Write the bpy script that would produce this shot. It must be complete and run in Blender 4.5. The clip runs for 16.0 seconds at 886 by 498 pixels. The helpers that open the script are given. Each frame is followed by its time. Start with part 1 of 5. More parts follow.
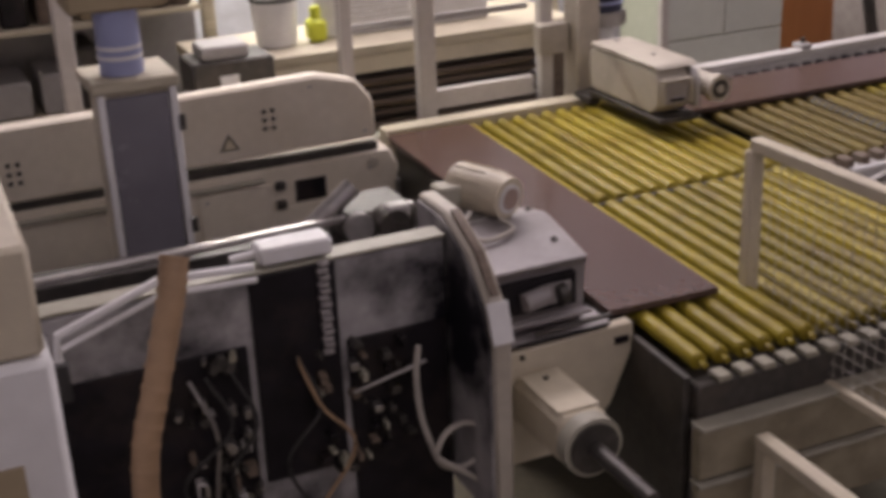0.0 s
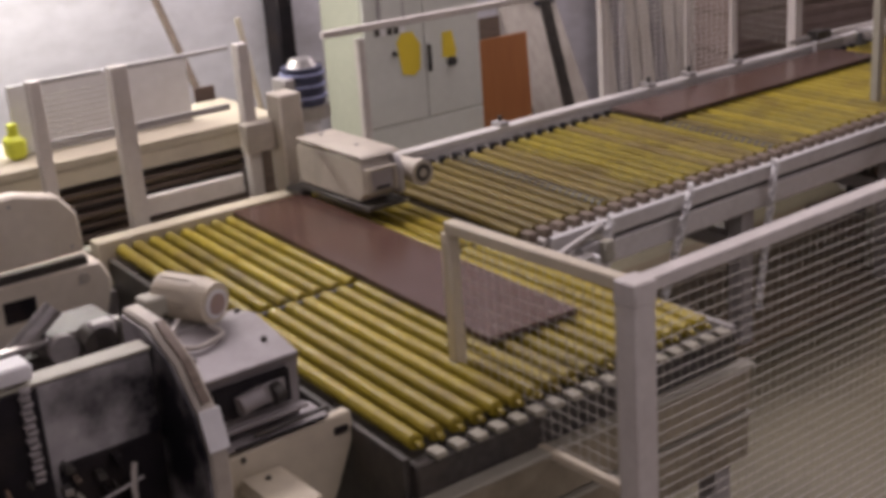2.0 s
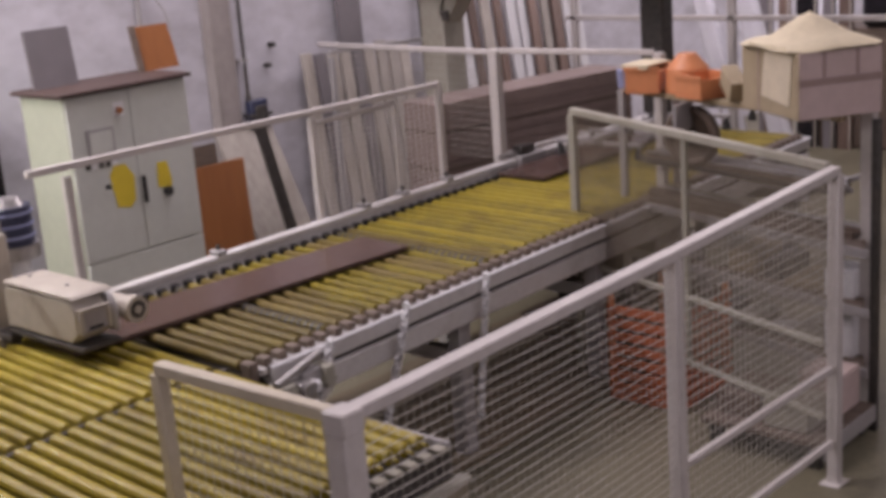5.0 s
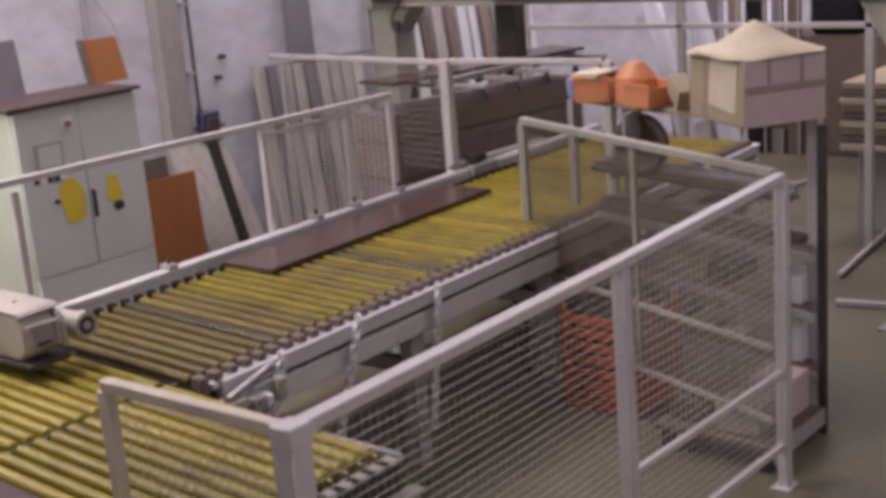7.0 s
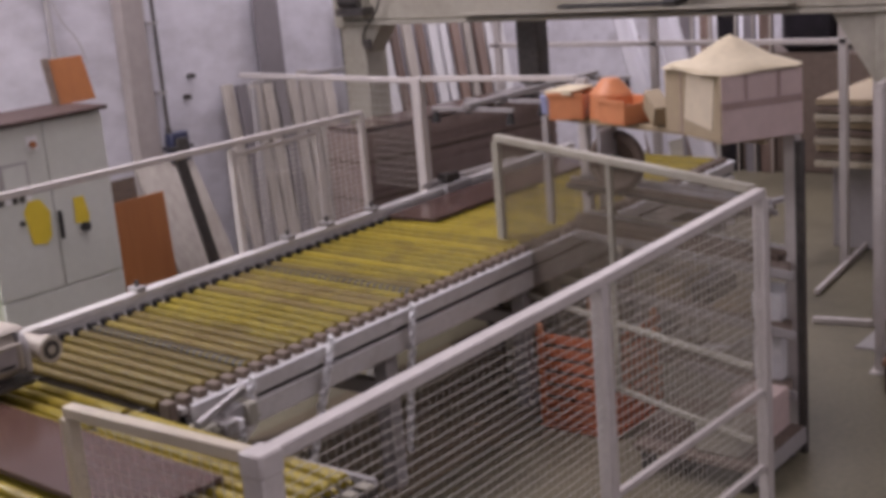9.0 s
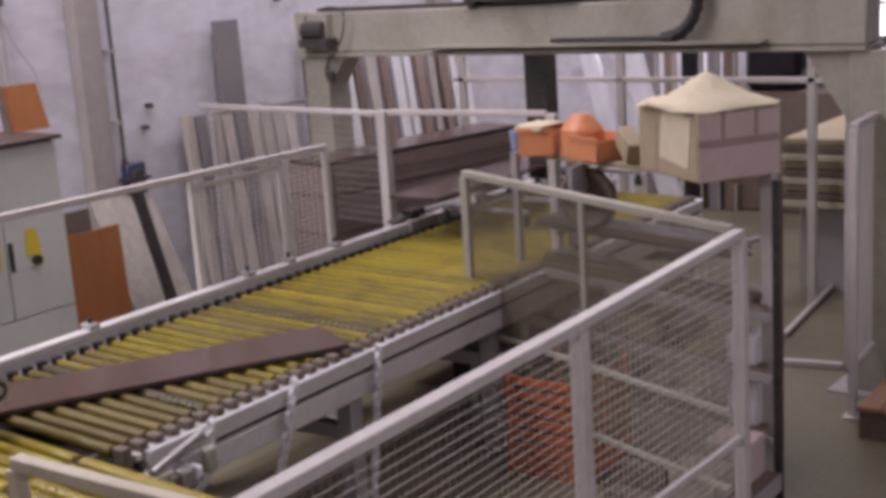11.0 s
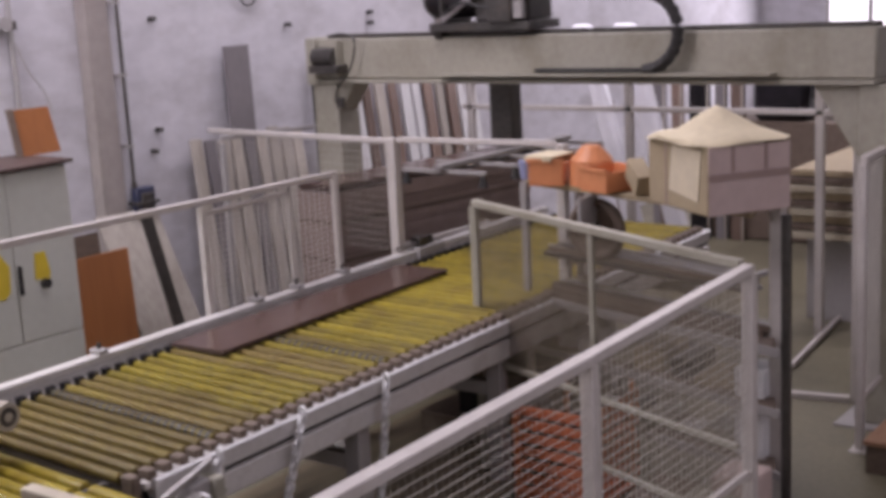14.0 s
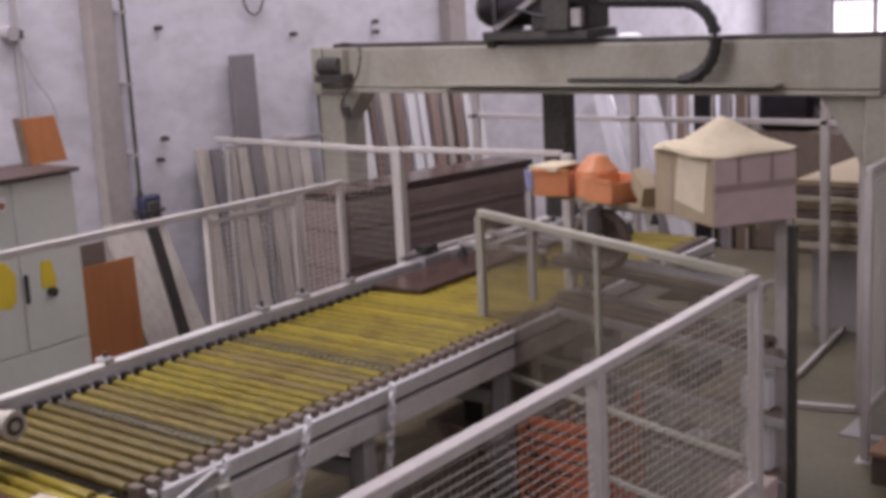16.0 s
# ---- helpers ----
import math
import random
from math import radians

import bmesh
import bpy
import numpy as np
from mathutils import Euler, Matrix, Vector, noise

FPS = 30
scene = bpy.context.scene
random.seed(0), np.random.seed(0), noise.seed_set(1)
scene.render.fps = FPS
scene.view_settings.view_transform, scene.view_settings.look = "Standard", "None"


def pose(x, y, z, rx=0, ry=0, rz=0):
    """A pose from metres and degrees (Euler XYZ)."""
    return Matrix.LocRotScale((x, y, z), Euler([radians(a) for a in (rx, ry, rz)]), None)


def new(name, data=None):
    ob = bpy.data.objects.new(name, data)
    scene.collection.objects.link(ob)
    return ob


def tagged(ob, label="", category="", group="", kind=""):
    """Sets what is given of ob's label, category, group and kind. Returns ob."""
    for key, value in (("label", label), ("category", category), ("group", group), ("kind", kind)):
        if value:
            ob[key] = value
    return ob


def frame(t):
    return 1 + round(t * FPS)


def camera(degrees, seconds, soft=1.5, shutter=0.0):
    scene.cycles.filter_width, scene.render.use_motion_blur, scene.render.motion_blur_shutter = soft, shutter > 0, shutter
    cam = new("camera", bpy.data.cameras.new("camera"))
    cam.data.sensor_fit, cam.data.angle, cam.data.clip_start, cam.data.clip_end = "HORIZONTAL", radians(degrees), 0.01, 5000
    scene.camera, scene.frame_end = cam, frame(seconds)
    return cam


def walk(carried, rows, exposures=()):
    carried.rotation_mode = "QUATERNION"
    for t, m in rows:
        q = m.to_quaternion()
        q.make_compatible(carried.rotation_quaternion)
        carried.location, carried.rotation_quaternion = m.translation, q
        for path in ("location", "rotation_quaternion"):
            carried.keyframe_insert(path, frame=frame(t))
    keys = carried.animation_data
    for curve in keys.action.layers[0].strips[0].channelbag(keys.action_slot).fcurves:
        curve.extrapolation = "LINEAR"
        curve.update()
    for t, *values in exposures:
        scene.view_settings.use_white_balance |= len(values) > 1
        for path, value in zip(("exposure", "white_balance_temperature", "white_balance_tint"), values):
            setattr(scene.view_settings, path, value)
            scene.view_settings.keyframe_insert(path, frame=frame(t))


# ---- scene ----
cam = camera(38, 16.0, soft=4.4, shutter=0.4)
# seconds, eye, turn
ROWS = [
    (0, -0.392, -0.157, 2.658, 67.74, 2.31, -24.34),
    (0.5, -0.362, -0.199, 2.677, 68.61, 2.98, -28.21),
    (1, -0.333, -0.224, 2.696, 69.23, 3.72, -31.46),
    (1.5, -0.313, -0.271, 2.706, 70.09, 3.98, -34.36),
    (2, -0.301, -0.274, 2.709, 70.81, 4.03, -36.80),
    (2.5, -0.294, -0.293, 2.725, 71.49, 4.71, -39.14),
    (3, -0.275, -0.339, 2.745, 72.39, 4.73, -42.53),
    (3.5, -0.256, -0.349, 2.747, 72.61, 4.68, -44.66),
    (4, -0.241, -0.358, 2.749, 72.99, 4.95, -46.06),
    (4.5, -0.247, -0.374, 2.769, 73.93, 5.02, -47.86),
    (5, -0.246, -0.384, 2.782, 74.89, 4.27, -48.84),
    (7.5, -0.223, -0.420, 2.790, 75.18, 4.73, -51.25),
    (8, -0.223, -0.418, 2.787, 75.51, 4.84, -51.62),
    (10.5, -0.001, -0.169, 2.704, 76.85, 3.92, -53.24),
    (11, -0.018, -0.156, 2.730, 77.34, 3.66, -53.95),
    (11.5, -0.020, -0.149, 2.745, 77.68, 3.47, -54.21),
    (12, -0.031, -0.138, 2.764, 78.13, 3.31, -53.77),
    (12.5, -0.034, -0.136, 2.767, 77.99, 2.94, -53.76),
    (13, -0.027, -0.141, 2.765, 78.20, 3.24, -54.01),
    (13.5, -0.021, -0.139, 2.770, 78.51, 3.25, -53.89),
    (14, -0.038, -0.137, 2.774, 78.32, 2.99, -53.65),
    (14.5, -0.040, -0.134, 2.776, 78.53, 3.12, -53.40),
    (15, -0.046, -0.134, 2.775, 78.46, 3.25, -53.38),
    (15.5, -0.045, -0.136, 2.776, 78.45, 3.10, -53.13),
    (16, -0.050, -0.130, 2.785, 78.69, 2.88, -53.48),
]
walk(cam, [(t, pose(x, y, z, rx, ry, rz)) for t, x, y, z, rx, ry, rz in ROWS], exposures=[(0.0, -0.08, 7150, 26), (5.0, 0.03, 6850, 28), (16.0, 0.07, 6600, 26)])

# ---- world and light: sky, far window and lamps added under the ceiling ----
world = bpy.data.worlds.new("sky")
scene.world = world
world.use_nodes = True
wn = world.node_tree
sky = wn.nodes.new("ShaderNodeTexSky")
sky.sky_type, sky.sun_disc, sky.sun_elevation, sky.sun_rotation = "NISHITA", False, radians(40), radians(200)
wn.links.new(sky.outputs["Color"], wn.nodes["Background"].inputs["Color"])
wn.nodes["Background"].inputs["Strength"].default_value = 0.12


def area(name, x, y, z, sx, sy, power, rx=0.0, ry=0.0, rz=0.0, colour=(1, 0.97, 0.98)):
    d = bpy.data.lights.new(name, "AREA")
    d.shape, d.size, d.size_y, d.energy, d.color = "RECTANGLE", sx, sy, power, colour
    ob = new(name, d)
    ob.matrix_world = pose(x, y, z, rx, ry, rz)
    return ob


# added lamps below the closed ceiling, set to brighten the hall
for lx, ly, sx, sy, power in ((1.8, 6.3, 3.4, 1.2, 210), (5.5, 5.2, 3.0, 2.0, 112), (10.5, 5.0, 3.0, 3.0, 190)):
    area("ceiling_fill", lx, ly, 5.93, sx, sy, power, colour=(0.95, 0.96, 1.0))
area("ceiling_fill", 2.5, -1.6, 5.93, 8.0, 2.4, 122, colour=(0.95, 0.96, 1.0))
# light added out of view for the bright wall behind the bench
area("unseen_bench_light", 1.55, 6.62, 3.02, 1.9, 0.16, 78, 0, 0, 0, (0.88, 1.0, 0.90))
area("window_daylight", 17.35, 4.8, 2.6, 3.0, 2.6, 150, 0, 90, 0, (0.93, 0.95, 1.0))


# ---- materials ----
def mat(name, base, rough=0.5, metal=0.0, spread=0.12, grain=40.0, bump=0.1, stain=None, stain_scale=2.5, stain_amount=0.4, stretch=(1, 1, 1), rand=0.0, spec=0.5, edges=(0.48, 0.72)):
    m = bpy.data.materials.new(name)
    m.use_nodes = True
    nt = m.node_tree
    n, l = nt.nodes, nt.links
    b = n["Principled BSDF"]
    b.inputs["Metallic"].default_value = metal
    b.inputs["Specular IOR Level"].default_value = spec
    tc = n.new("ShaderNodeTexCoord")
    mp = n.new("ShaderNodeMapping")
    mp.inputs["Scale"].default_value = stretch
    l.new(tc.outputs["Object"], mp.inputs["Vector"])
    if rand:
        ro = n.new("ShaderNodeObjectInfo")
        rs = n.new("ShaderNodeVectorMath")
        rs.operation = "SCALE"
        rs.inputs[0].default_value = (37.0, 91.0, 53.0)
        l.new(ro.outputs["Random"], rs.inputs["Scale"])
        l.new(rs.outputs["Vector"], mp.inputs["Location"])
    n1 = n.new("ShaderNodeTexNoise")
    n1.inputs["Scale"].default_value = grain
    n1.inputs["Detail"].default_value = 6
    l.new(mp.outputs["Vector"], n1.inputs["Vector"])
    n2 = n.new("ShaderNodeTexNoise")
    n2.inputs["Scale"].default_value = stain_scale
    n2.inputs["Detail"].default_value = 5
    n2.inputs["Roughness"].default_value = 0.65
    l.new(mp.outputs["Vector"], n2.inputs["Vector"])
    dark = tuple(c * (1 - spread) for c in base)
    lite = tuple(min(1, c * (1 + spread)) for c in base)
    r1 = n.new("ShaderNodeValToRGB")
    r1.color_ramp.elements[0].position, r1.color_ramp.elements[1].position = 0.3, 0.7
    r1.color_ramp.elements[0].color, r1.color_ramp.elements[1].color = (*dark, 1), (*lite, 1)
    l.new(n1.outputs["Fac"], r1.inputs["Fac"])
    r2 = n.new("ShaderNodeValToRGB")
    r2.color_ramp.elements[0].position, r2.color_ramp.elements[1].position = edges
    r2.color_ramp.elements[0].color, r2.color_ramp.elements[1].color = (0, 0, 0, 1), (stain_amount,) * 3 + (1,)
    l.new(n2.outputs["Fac"], r2.inputs["Fac"])
    mx = n.new("ShaderNodeMix")
    mx.data_type = "RGBA"
    l.new(r2.outputs["Color"], mx.inputs["Factor"])
    l.new(r1.outputs["Color"], mx.inputs["A"])
    mx.inputs["B"].default_value = (*(stain or tuple(c * 0.6 for c in base)), 1)
    out = mx.outputs["Result"]
    if rand:
        oi = n.new("ShaderNodeObjectInfo")
        mr = n.new("ShaderNodeMapRange")
        mr.inputs["To Min"].default_value, mr.inputs["To Max"].default_value = 1 - rand, 1 + rand
        l.new(oi.outputs["Random"], mr.inputs["Value"])
        hsv = n.new("ShaderNodeHueSaturation")
        l.new(mr.outputs["Result"], hsv.inputs["Value"])
        l.new(out, hsv.inputs["Color"])
        out = hsv.outputs["Color"]
    l.new(out, b.inputs["Base Color"])
    rr = n.new("ShaderNodeMapRange")
    rr.inputs["To Min"].default_value, rr.inputs["To Max"].default_value = max(0.03, rough - 0.12), min(1, rough + 0.12)
    l.new(n2.outputs["Fac"], rr.inputs["Value"])
    l.new(rr.outputs["Result"], b.inputs["Roughness"])
    if bump:
        bp = n.new("ShaderNodeBump")
        bp.inputs["Strength"].default_value, bp.inputs["Distance"].default_value = bump, 0.004
        l.new(n1.outputs["Fac"], bp.inputs["Height"])
        l.new(bp.outputs["Normal"], b.inputs["Normal"])
    return m


M_FLOOR = mat("concrete_floor", (0.18, 0.16, 0.105), 0.42, 0, 0.14, 30, 0.12, (0.08, 0.071, 0.05), 0.7, 0.7)
M_FLOOR2 = mat("floor_boards", (0.21, 0.165, 0.11), 0.7, 0, 0.2, 12, 0.2, (0.08, 0.06, 0.045), 1.5, 0.6, (0.2, 3, 3))
M_WALL = mat("whitewashed_wall", (0.61, 0.595, 0.64), 0.9, 0, 0.07, 7, 0.4, (0.37, 0.35, 0.36), 1.1, 0.75, (1, 1, 1.7))
# beige plaster darkened for the pier's shaded left face
M_PIER = mat("shaded_pier_plaster", (0.34, 0.30, 0.285), 0.9, 0, 0.08, 14, 0.3, (0.24, 0.205, 0.19), 1.2, 0.6)
M_ROOF = mat("roof_sheet", (0.45, 0.45, 0.45), 0.8, 0, 0.06, 3, 0.0)
M_CREAM = mat("cream_paint", (0.57, 0.505, 0.39), 0.42, 0, 0.05, 25, 0.05, (0.36, 0.31, 0.25), 3.0, 0.45)
M_CREAM_D = mat("worn_cream_paint", (0.36, 0.34, 0.28), 0.5, 0, 0.07, 25, 0.08, (0.20, 0.175, 0.12), 2.2, 0.65)
M_GREY = mat("grey_paint", (0.36, 0.34, 0.335), 0.4, 0, 0.05, 25, 0.05, (0.28, 0.26, 0.26), 4.0, 0.4)
M_FENCE = mat("fence_paint", (0.56, 0.52, 0.495), 0.42, 0, 0.05, 30, 0.05, (0.40, 0.36, 0.34), 5.0, 0.4)
M_NET = mat("olive_fine_mesh", (0.20, 0.165, 0.115), 0.6, 0.0, 0.25, 6, 0.0, (0.11, 0.09, 0.065), 3.0, 0.7)
M_WIRE = mat("mesh_wire", (0.46, 0.43, 0.39), 0.5, 0.0, 0.08, 60, 0.0)
M_RAIL = mat("aluminium_rail", (0.62, 0.595, 0.58), 0.4, 0.1, 0.06, 30, 0.05, (0.36, 0.32, 0.29), 3.0, 0.6)
M_HOOD = mat("grey_hood_paint", (0.31, 0.285, 0.29), 0.45, 0, 0.06, 25, 0.05, (0.18, 0.155, 0.145), 3.0, 0.7)
M_GRIME = mat("grimy_beige_paint", (0.29, 0.25, 0.18), 0.55, 0, 0.12, 25, 0.1, (0.12, 0.095, 0.06), 2.6, 0.8)
# cream lightened to make up for missing front light on the far head
M_HEAD = mat("brightened_cream_paint", (0.68, 0.615, 0.52), 0.45, 0, 0.04, 25, 0.04, (0.52, 0.44, 0.34), 2.2, 0.5)
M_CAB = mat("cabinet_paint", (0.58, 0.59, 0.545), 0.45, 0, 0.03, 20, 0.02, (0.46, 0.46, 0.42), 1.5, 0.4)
# darker, greener tone for the cabinet body than for its doors
M_CABSIDE = mat("cabinet_side_tone", (0.44, 0.46, 0.36), 0.5, 0, 0.04, 20, 0.02, (0.40, 0.41, 0.32), 1.5, 0.4)
M_YEL = mat("yellow_roller_sleeve", (0.265, 0.203, 0.022), 0.38, 0, 0.15, 30, 0.08, (0.135, 0.088, 0.018), 3.2, 0.9, (1, 1, 1), 0.18, spec=0.25)
M_YELD = mat("worn_roller_sleeve", (0.215, 0.165, 0.018), 0.42, 0, 0.2, 30, 0.08, (0.105, 0.072, 0.024), 4.0, 0.8, (1, 1, 1), 0.2, spec=0.25)
M_YELB = mat("brown_worn_sleeve", (0.135, 0.097, 0.03), 0.42, 0, 0.2, 30, 0.08, (0.19, 0.145, 0.02), 3.0, 0.7, (1, 1, 1), 0.25, spec=0.25)
# near-black with a grime tone, so the gaps between rollers look shaded
M_GAPSHADE = mat("grimy_gap_shade", (0.032, 0.024, 0.017), 0.8, 0, 0.25, 14, 0.15, (0.06, 0.046, 0.03), 3.0, 0.6, spec=0.2)
M_DRIVE = mat("worn_drive_paint", (0.45, 0.405, 0.345), 0.45, 0, 0.06, 25, 0.05, (0.28, 0.24, 0.20), 4.0, 0.6)
M_STEEL = mat("bare_steel", (0.45, 0.43, 0.42), 0.35, 0.9, 0.1, 40, 0.05, (0.2, 0.17, 0.15), 6.0, 0.5)
M_DARK = mat("dark_steel", (0.07, 0.064, 0.06), 0.45, 0.4, 0.25, 30, 0.15, (0.12, 0.095, 0.075), 5.0, 0.5)
M_BLACK = mat("near_black", (0.011, 0.009, 0.012), 0.5, 0.0, 0.4, 12, 0.3, (0.05, 0.036, 0.03), 5.0, 0.6, spec=0.25)
# grey broken by near-black patches
M_PATCHY = mat("dark_patched_grey", (0.36, 0.34, 0.345), 0.45, 0.0, 0.2, 12, 0.1, (0.010, 0.009, 0.014), 1.9, 1.0, edges=(0.43, 0.61), spec=0.3)
M_SHEET = mat("brown_board", (0.082, 0.043, 0.033), 0.22, 0, 0.06, 30, 0.0, (0.068, 0.036, 0.028), 2.0, 0.5, spec=0.6)
M_STACK = mat("stacked_board", (0.255, 0.19, 0.17), 0.5, 0, 0.10, 14, 0.05, (0.20, 0.145, 0.13), 2.0, 0.5)
M_SHEETD = mat("brown_board_edge", (0.075, 0.045, 0.038), 0.6, 0, 0.1, 50, 0.05)
M_RED = mat("orange_brown_board", (0.35, 0.135, 0.05), 0.33, 0, 0.08, 8, 0.05, (0.25, 0.09, 0.035), 2.0, 0.5, (8, 8, 0.6))
M_GBOARD = mat("grey_board", (0.21, 0.19, 0.20), 0.5, 0, 0.05, 20, 0.05)
M_WOOD = mat("pale_timber", (0.47, 0.42, 0.32), 0.65, 0, 0.14, 10, 0.15, (0.30, 0.24, 0.17), 3.0, 0.5, (0.8, 8, 8))
M_WOODD = mat("dark_timber", (0.15, 0.11, 0.085), 0.7, 0, 0.2, 10, 0.15, None, 3.0, 0.5, (0.8, 8, 8))
M_CARD = mat("cardboard", (0.37, 0.295, 0.19), 0.8, 0, 0.05, 20, 0.05, (0.31, 0.235, 0.165), 3.0, 0.5)
M_CARDP = mat("pinkish_cardboard", (0.56, 0.44, 0.41), 0.75, 0, 0.05, 20, 0.05, (0.42, 0.31, 0.27), 3.0, 0.4)
M_TAPE = mat("brown_tape", (0.36, 0.26, 0.23), 0.35, 0, 0.05, 20, 0.02)
M_PAPERD = mat("tan_paper", (0.62, 0.54, 0.40), 0.8, 0, 0.06, 20, 0.05)
M_PAPER = mat("cream_paper", (0.66, 0.57, 0.40), 0.8, 0, 0.05, 30, 0.05)
M_ORANGE = mat("orange_plastic", (0.66, 0.255, 0.11), 0.42, 0, 0.06, 20, 0.03, (0.55, 0.16, 0.06), 4.0, 0.4)
M_ORANGED = mat("orange_netting", (0.46, 0.115, 0.04), 0.6, 0, 0.2, 30, 0.2, (0.4, 0.09, 0.035), 5.0, 0.5)
M_YPAPER = mat("yellow_sticker", (0.70, 0.52, 0.04), 0.5, 0, 0.05, 20, 0.0)
M_WHITE = mat("white_paint", (0.74, 0.73, 0.74), 0.5, 0, 0.04, 20, 0.03, (0.58, 0.56, 0.55), 3.0, 0.4)
M_BLUE = mat("blue_paint", (0.03, 0.035, 0.075), 0.4, 0, 0.1, 20, 0.03, (0.03, 0.03, 0.05), 4.0, 0.5)
M_BLUELT = mat("pale_blue_plastic", (0.30, 0.33, 0.52), 0.4, 0, 0.06, 20, 0.03)
M_SCREEN = mat("smoked_panel", (0.17, 0.16, 0.19), 0.25, 0, 0.06, 10, 0.02, (0.21, 0.19, 0.21), 3.0, 0.5)
M_RUBBER = mat("black_rubber", (0.03, 0.028, 0.028), 0.6, 0, 0.15, 30, 0.05)
M_HOSE = mat("clear_hose", (0.46, 0.42, 0.38), 0.35, 0, 0.08, 20, 0.02)
M_DUCT = mat("brown_duct", (0.36, 0.23, 0.14), 0.5, 0, 0.1, 20, 0.1, None, 4.0, 0.4)
# near-white base stands in for daylight glare on the wrapped bundles
M_FOIL = mat("glare_white_wrap", (0.92, 0.91, 0.97), 0.25, 0.0, 0.03, 6, 1.0, (0.75, 0.73, 0.85), 6.0, 0.4)
M_LIME = mat("lime_plastic", (0.60, 0.64, 0.05), 0.45, 0, 0.05, 20, 0.02)
M_RUST = mat("red_brown_timber", (0.34, 0.19, 0.115), 0.7, 0, 0.15, 10, 0.15, (0.24, 0.13, 0.08), 3.0, 0.5, (0.8, 8, 8))
M_BROWNPROF = mat("brown_profile", (0.22, 0.15, 0.12), 0.5, 0, 0.2, 10, 0.05, None, 3.0, 0.4, (4, 4, 0.4), 0.35)
M_PALEPROF = mat("pale_profile", (0.47, 0.425, 0.375), 0.5, 0, 0.12, 10, 0.05, (0.30, 0.255, 0.215), 2.0, 0.6, (4, 4, 0.4), 0.25)
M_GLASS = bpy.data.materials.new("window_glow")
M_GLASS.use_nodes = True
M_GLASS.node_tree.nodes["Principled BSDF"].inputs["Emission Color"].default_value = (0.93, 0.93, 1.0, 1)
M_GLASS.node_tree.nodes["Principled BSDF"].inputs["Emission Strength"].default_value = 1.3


# ---- mesh helpers ----
def part(name, bm, material, parent=None, label=""):
    me = bpy.data.meshes.new(name)
    bmesh.ops.recalc_face_normals(bm, faces=bm.faces)
    bm.to_mesh(me)
    bm.free()
    me.polygons.foreach_set("use_smooth", [True] * len(me.polygons))
    me.set_sharp_from_angle(angle=radians(38))
    me.materials.append(material)
    ob = new(name, me)
    if parent:
        ob.parent = parent
    if label:
        ob["label"] = label
    return ob


def thing(name, label, category, at=(0, 0, 0), group="", kind=""):
    ob = new(name)
    ob.empty_display_size = 0.1
    ob.location = at
    return tagged(ob, label, category, group, kind)


def block(x0, x1, y0, y1, z0, z1, bev=0.004, bm=None):
    bm = bm or bmesh.new()
    r = bmesh.ops.create_cube(bm, size=1, matrix=Matrix.LocRotScale(((x0 + x1) / 2, (y0 + y1) / 2, (z0 + z1) / 2), None, (abs(x1 - x0), abs(y1 - y0), abs(z1 - z0))))
    if bev:
        ed = list({e for v in r["verts"] for e in v.link_edges})
        bmesh.ops.bevel(bm, geom=ed, offset=bev, segments=1, affect="EDGES")
    return bm


def rod(a, b, r, seg=12, r2=None, bm=None, caps=True):
    bm = bm or bmesh.new()
    a, b = Vector(a), Vector(b)
    d = b - a
    m = Matrix.Translation((a + b) / 2) @ d.to_track_quat("Z", "Y").to_matrix().to_4x4()
    bmesh.ops.create_cone(bm, cap_ends=caps, segments=seg, radius1=r, radius2=r if r2 is None else r2, depth=d.length, matrix=m)
    return bm


def beam(a, b, w, h, bev=0.004, bm=None):
    """A bar of w (across, level) by h (upright) from a to b."""
    bm = bm or bmesh.new()
    a, b = Vector(a), Vector(b)
    d = b - a
    q = d.to_track_quat("X", "Z").to_matrix().to_4x4()
    m = Matrix.Translation((a + b) / 2) @ q @ Matrix.Diagonal((d.length, w, h, 1))
    r = bmesh.ops.create_cube(bm, size=1, matrix=m)
    if bev:
        bmesh.ops.bevel(bm, geom=list({e for v in r["verts"] for e in v.link_edges}), offset=bev, segments=1, affect="EDGES")
    return bm


def prism(outline, axis, lo, hi, bev=0.004, bm=None):
    """A polygon pulled along an axis; outline gives the other two coordinates in order."""
    bm = bm or bmesh.new()
    k = "xyz".index(axis)

    def full(p, v):
        q = list(p)
        q.insert(k, v)
        return q
    va = [bm.verts.new(full(p, lo)) for p in outline]
    vb = [bm.verts.new(full(p, hi)) for p in outline]
    fs = [bm.faces.new(va), bm.faces.new(vb[::-1])]
    n = len(va)
    for i in range(n):
        fs.append(bm.faces.new((va[i], vb[i], vb[(i + 1) % n], va[(i + 1) % n])))
    if bev:
        bmesh.ops.bevel(bm, geom=list({e for f in fs for e in f.edges}), offset=bev, segments=1, affect="EDGES")
    return bm


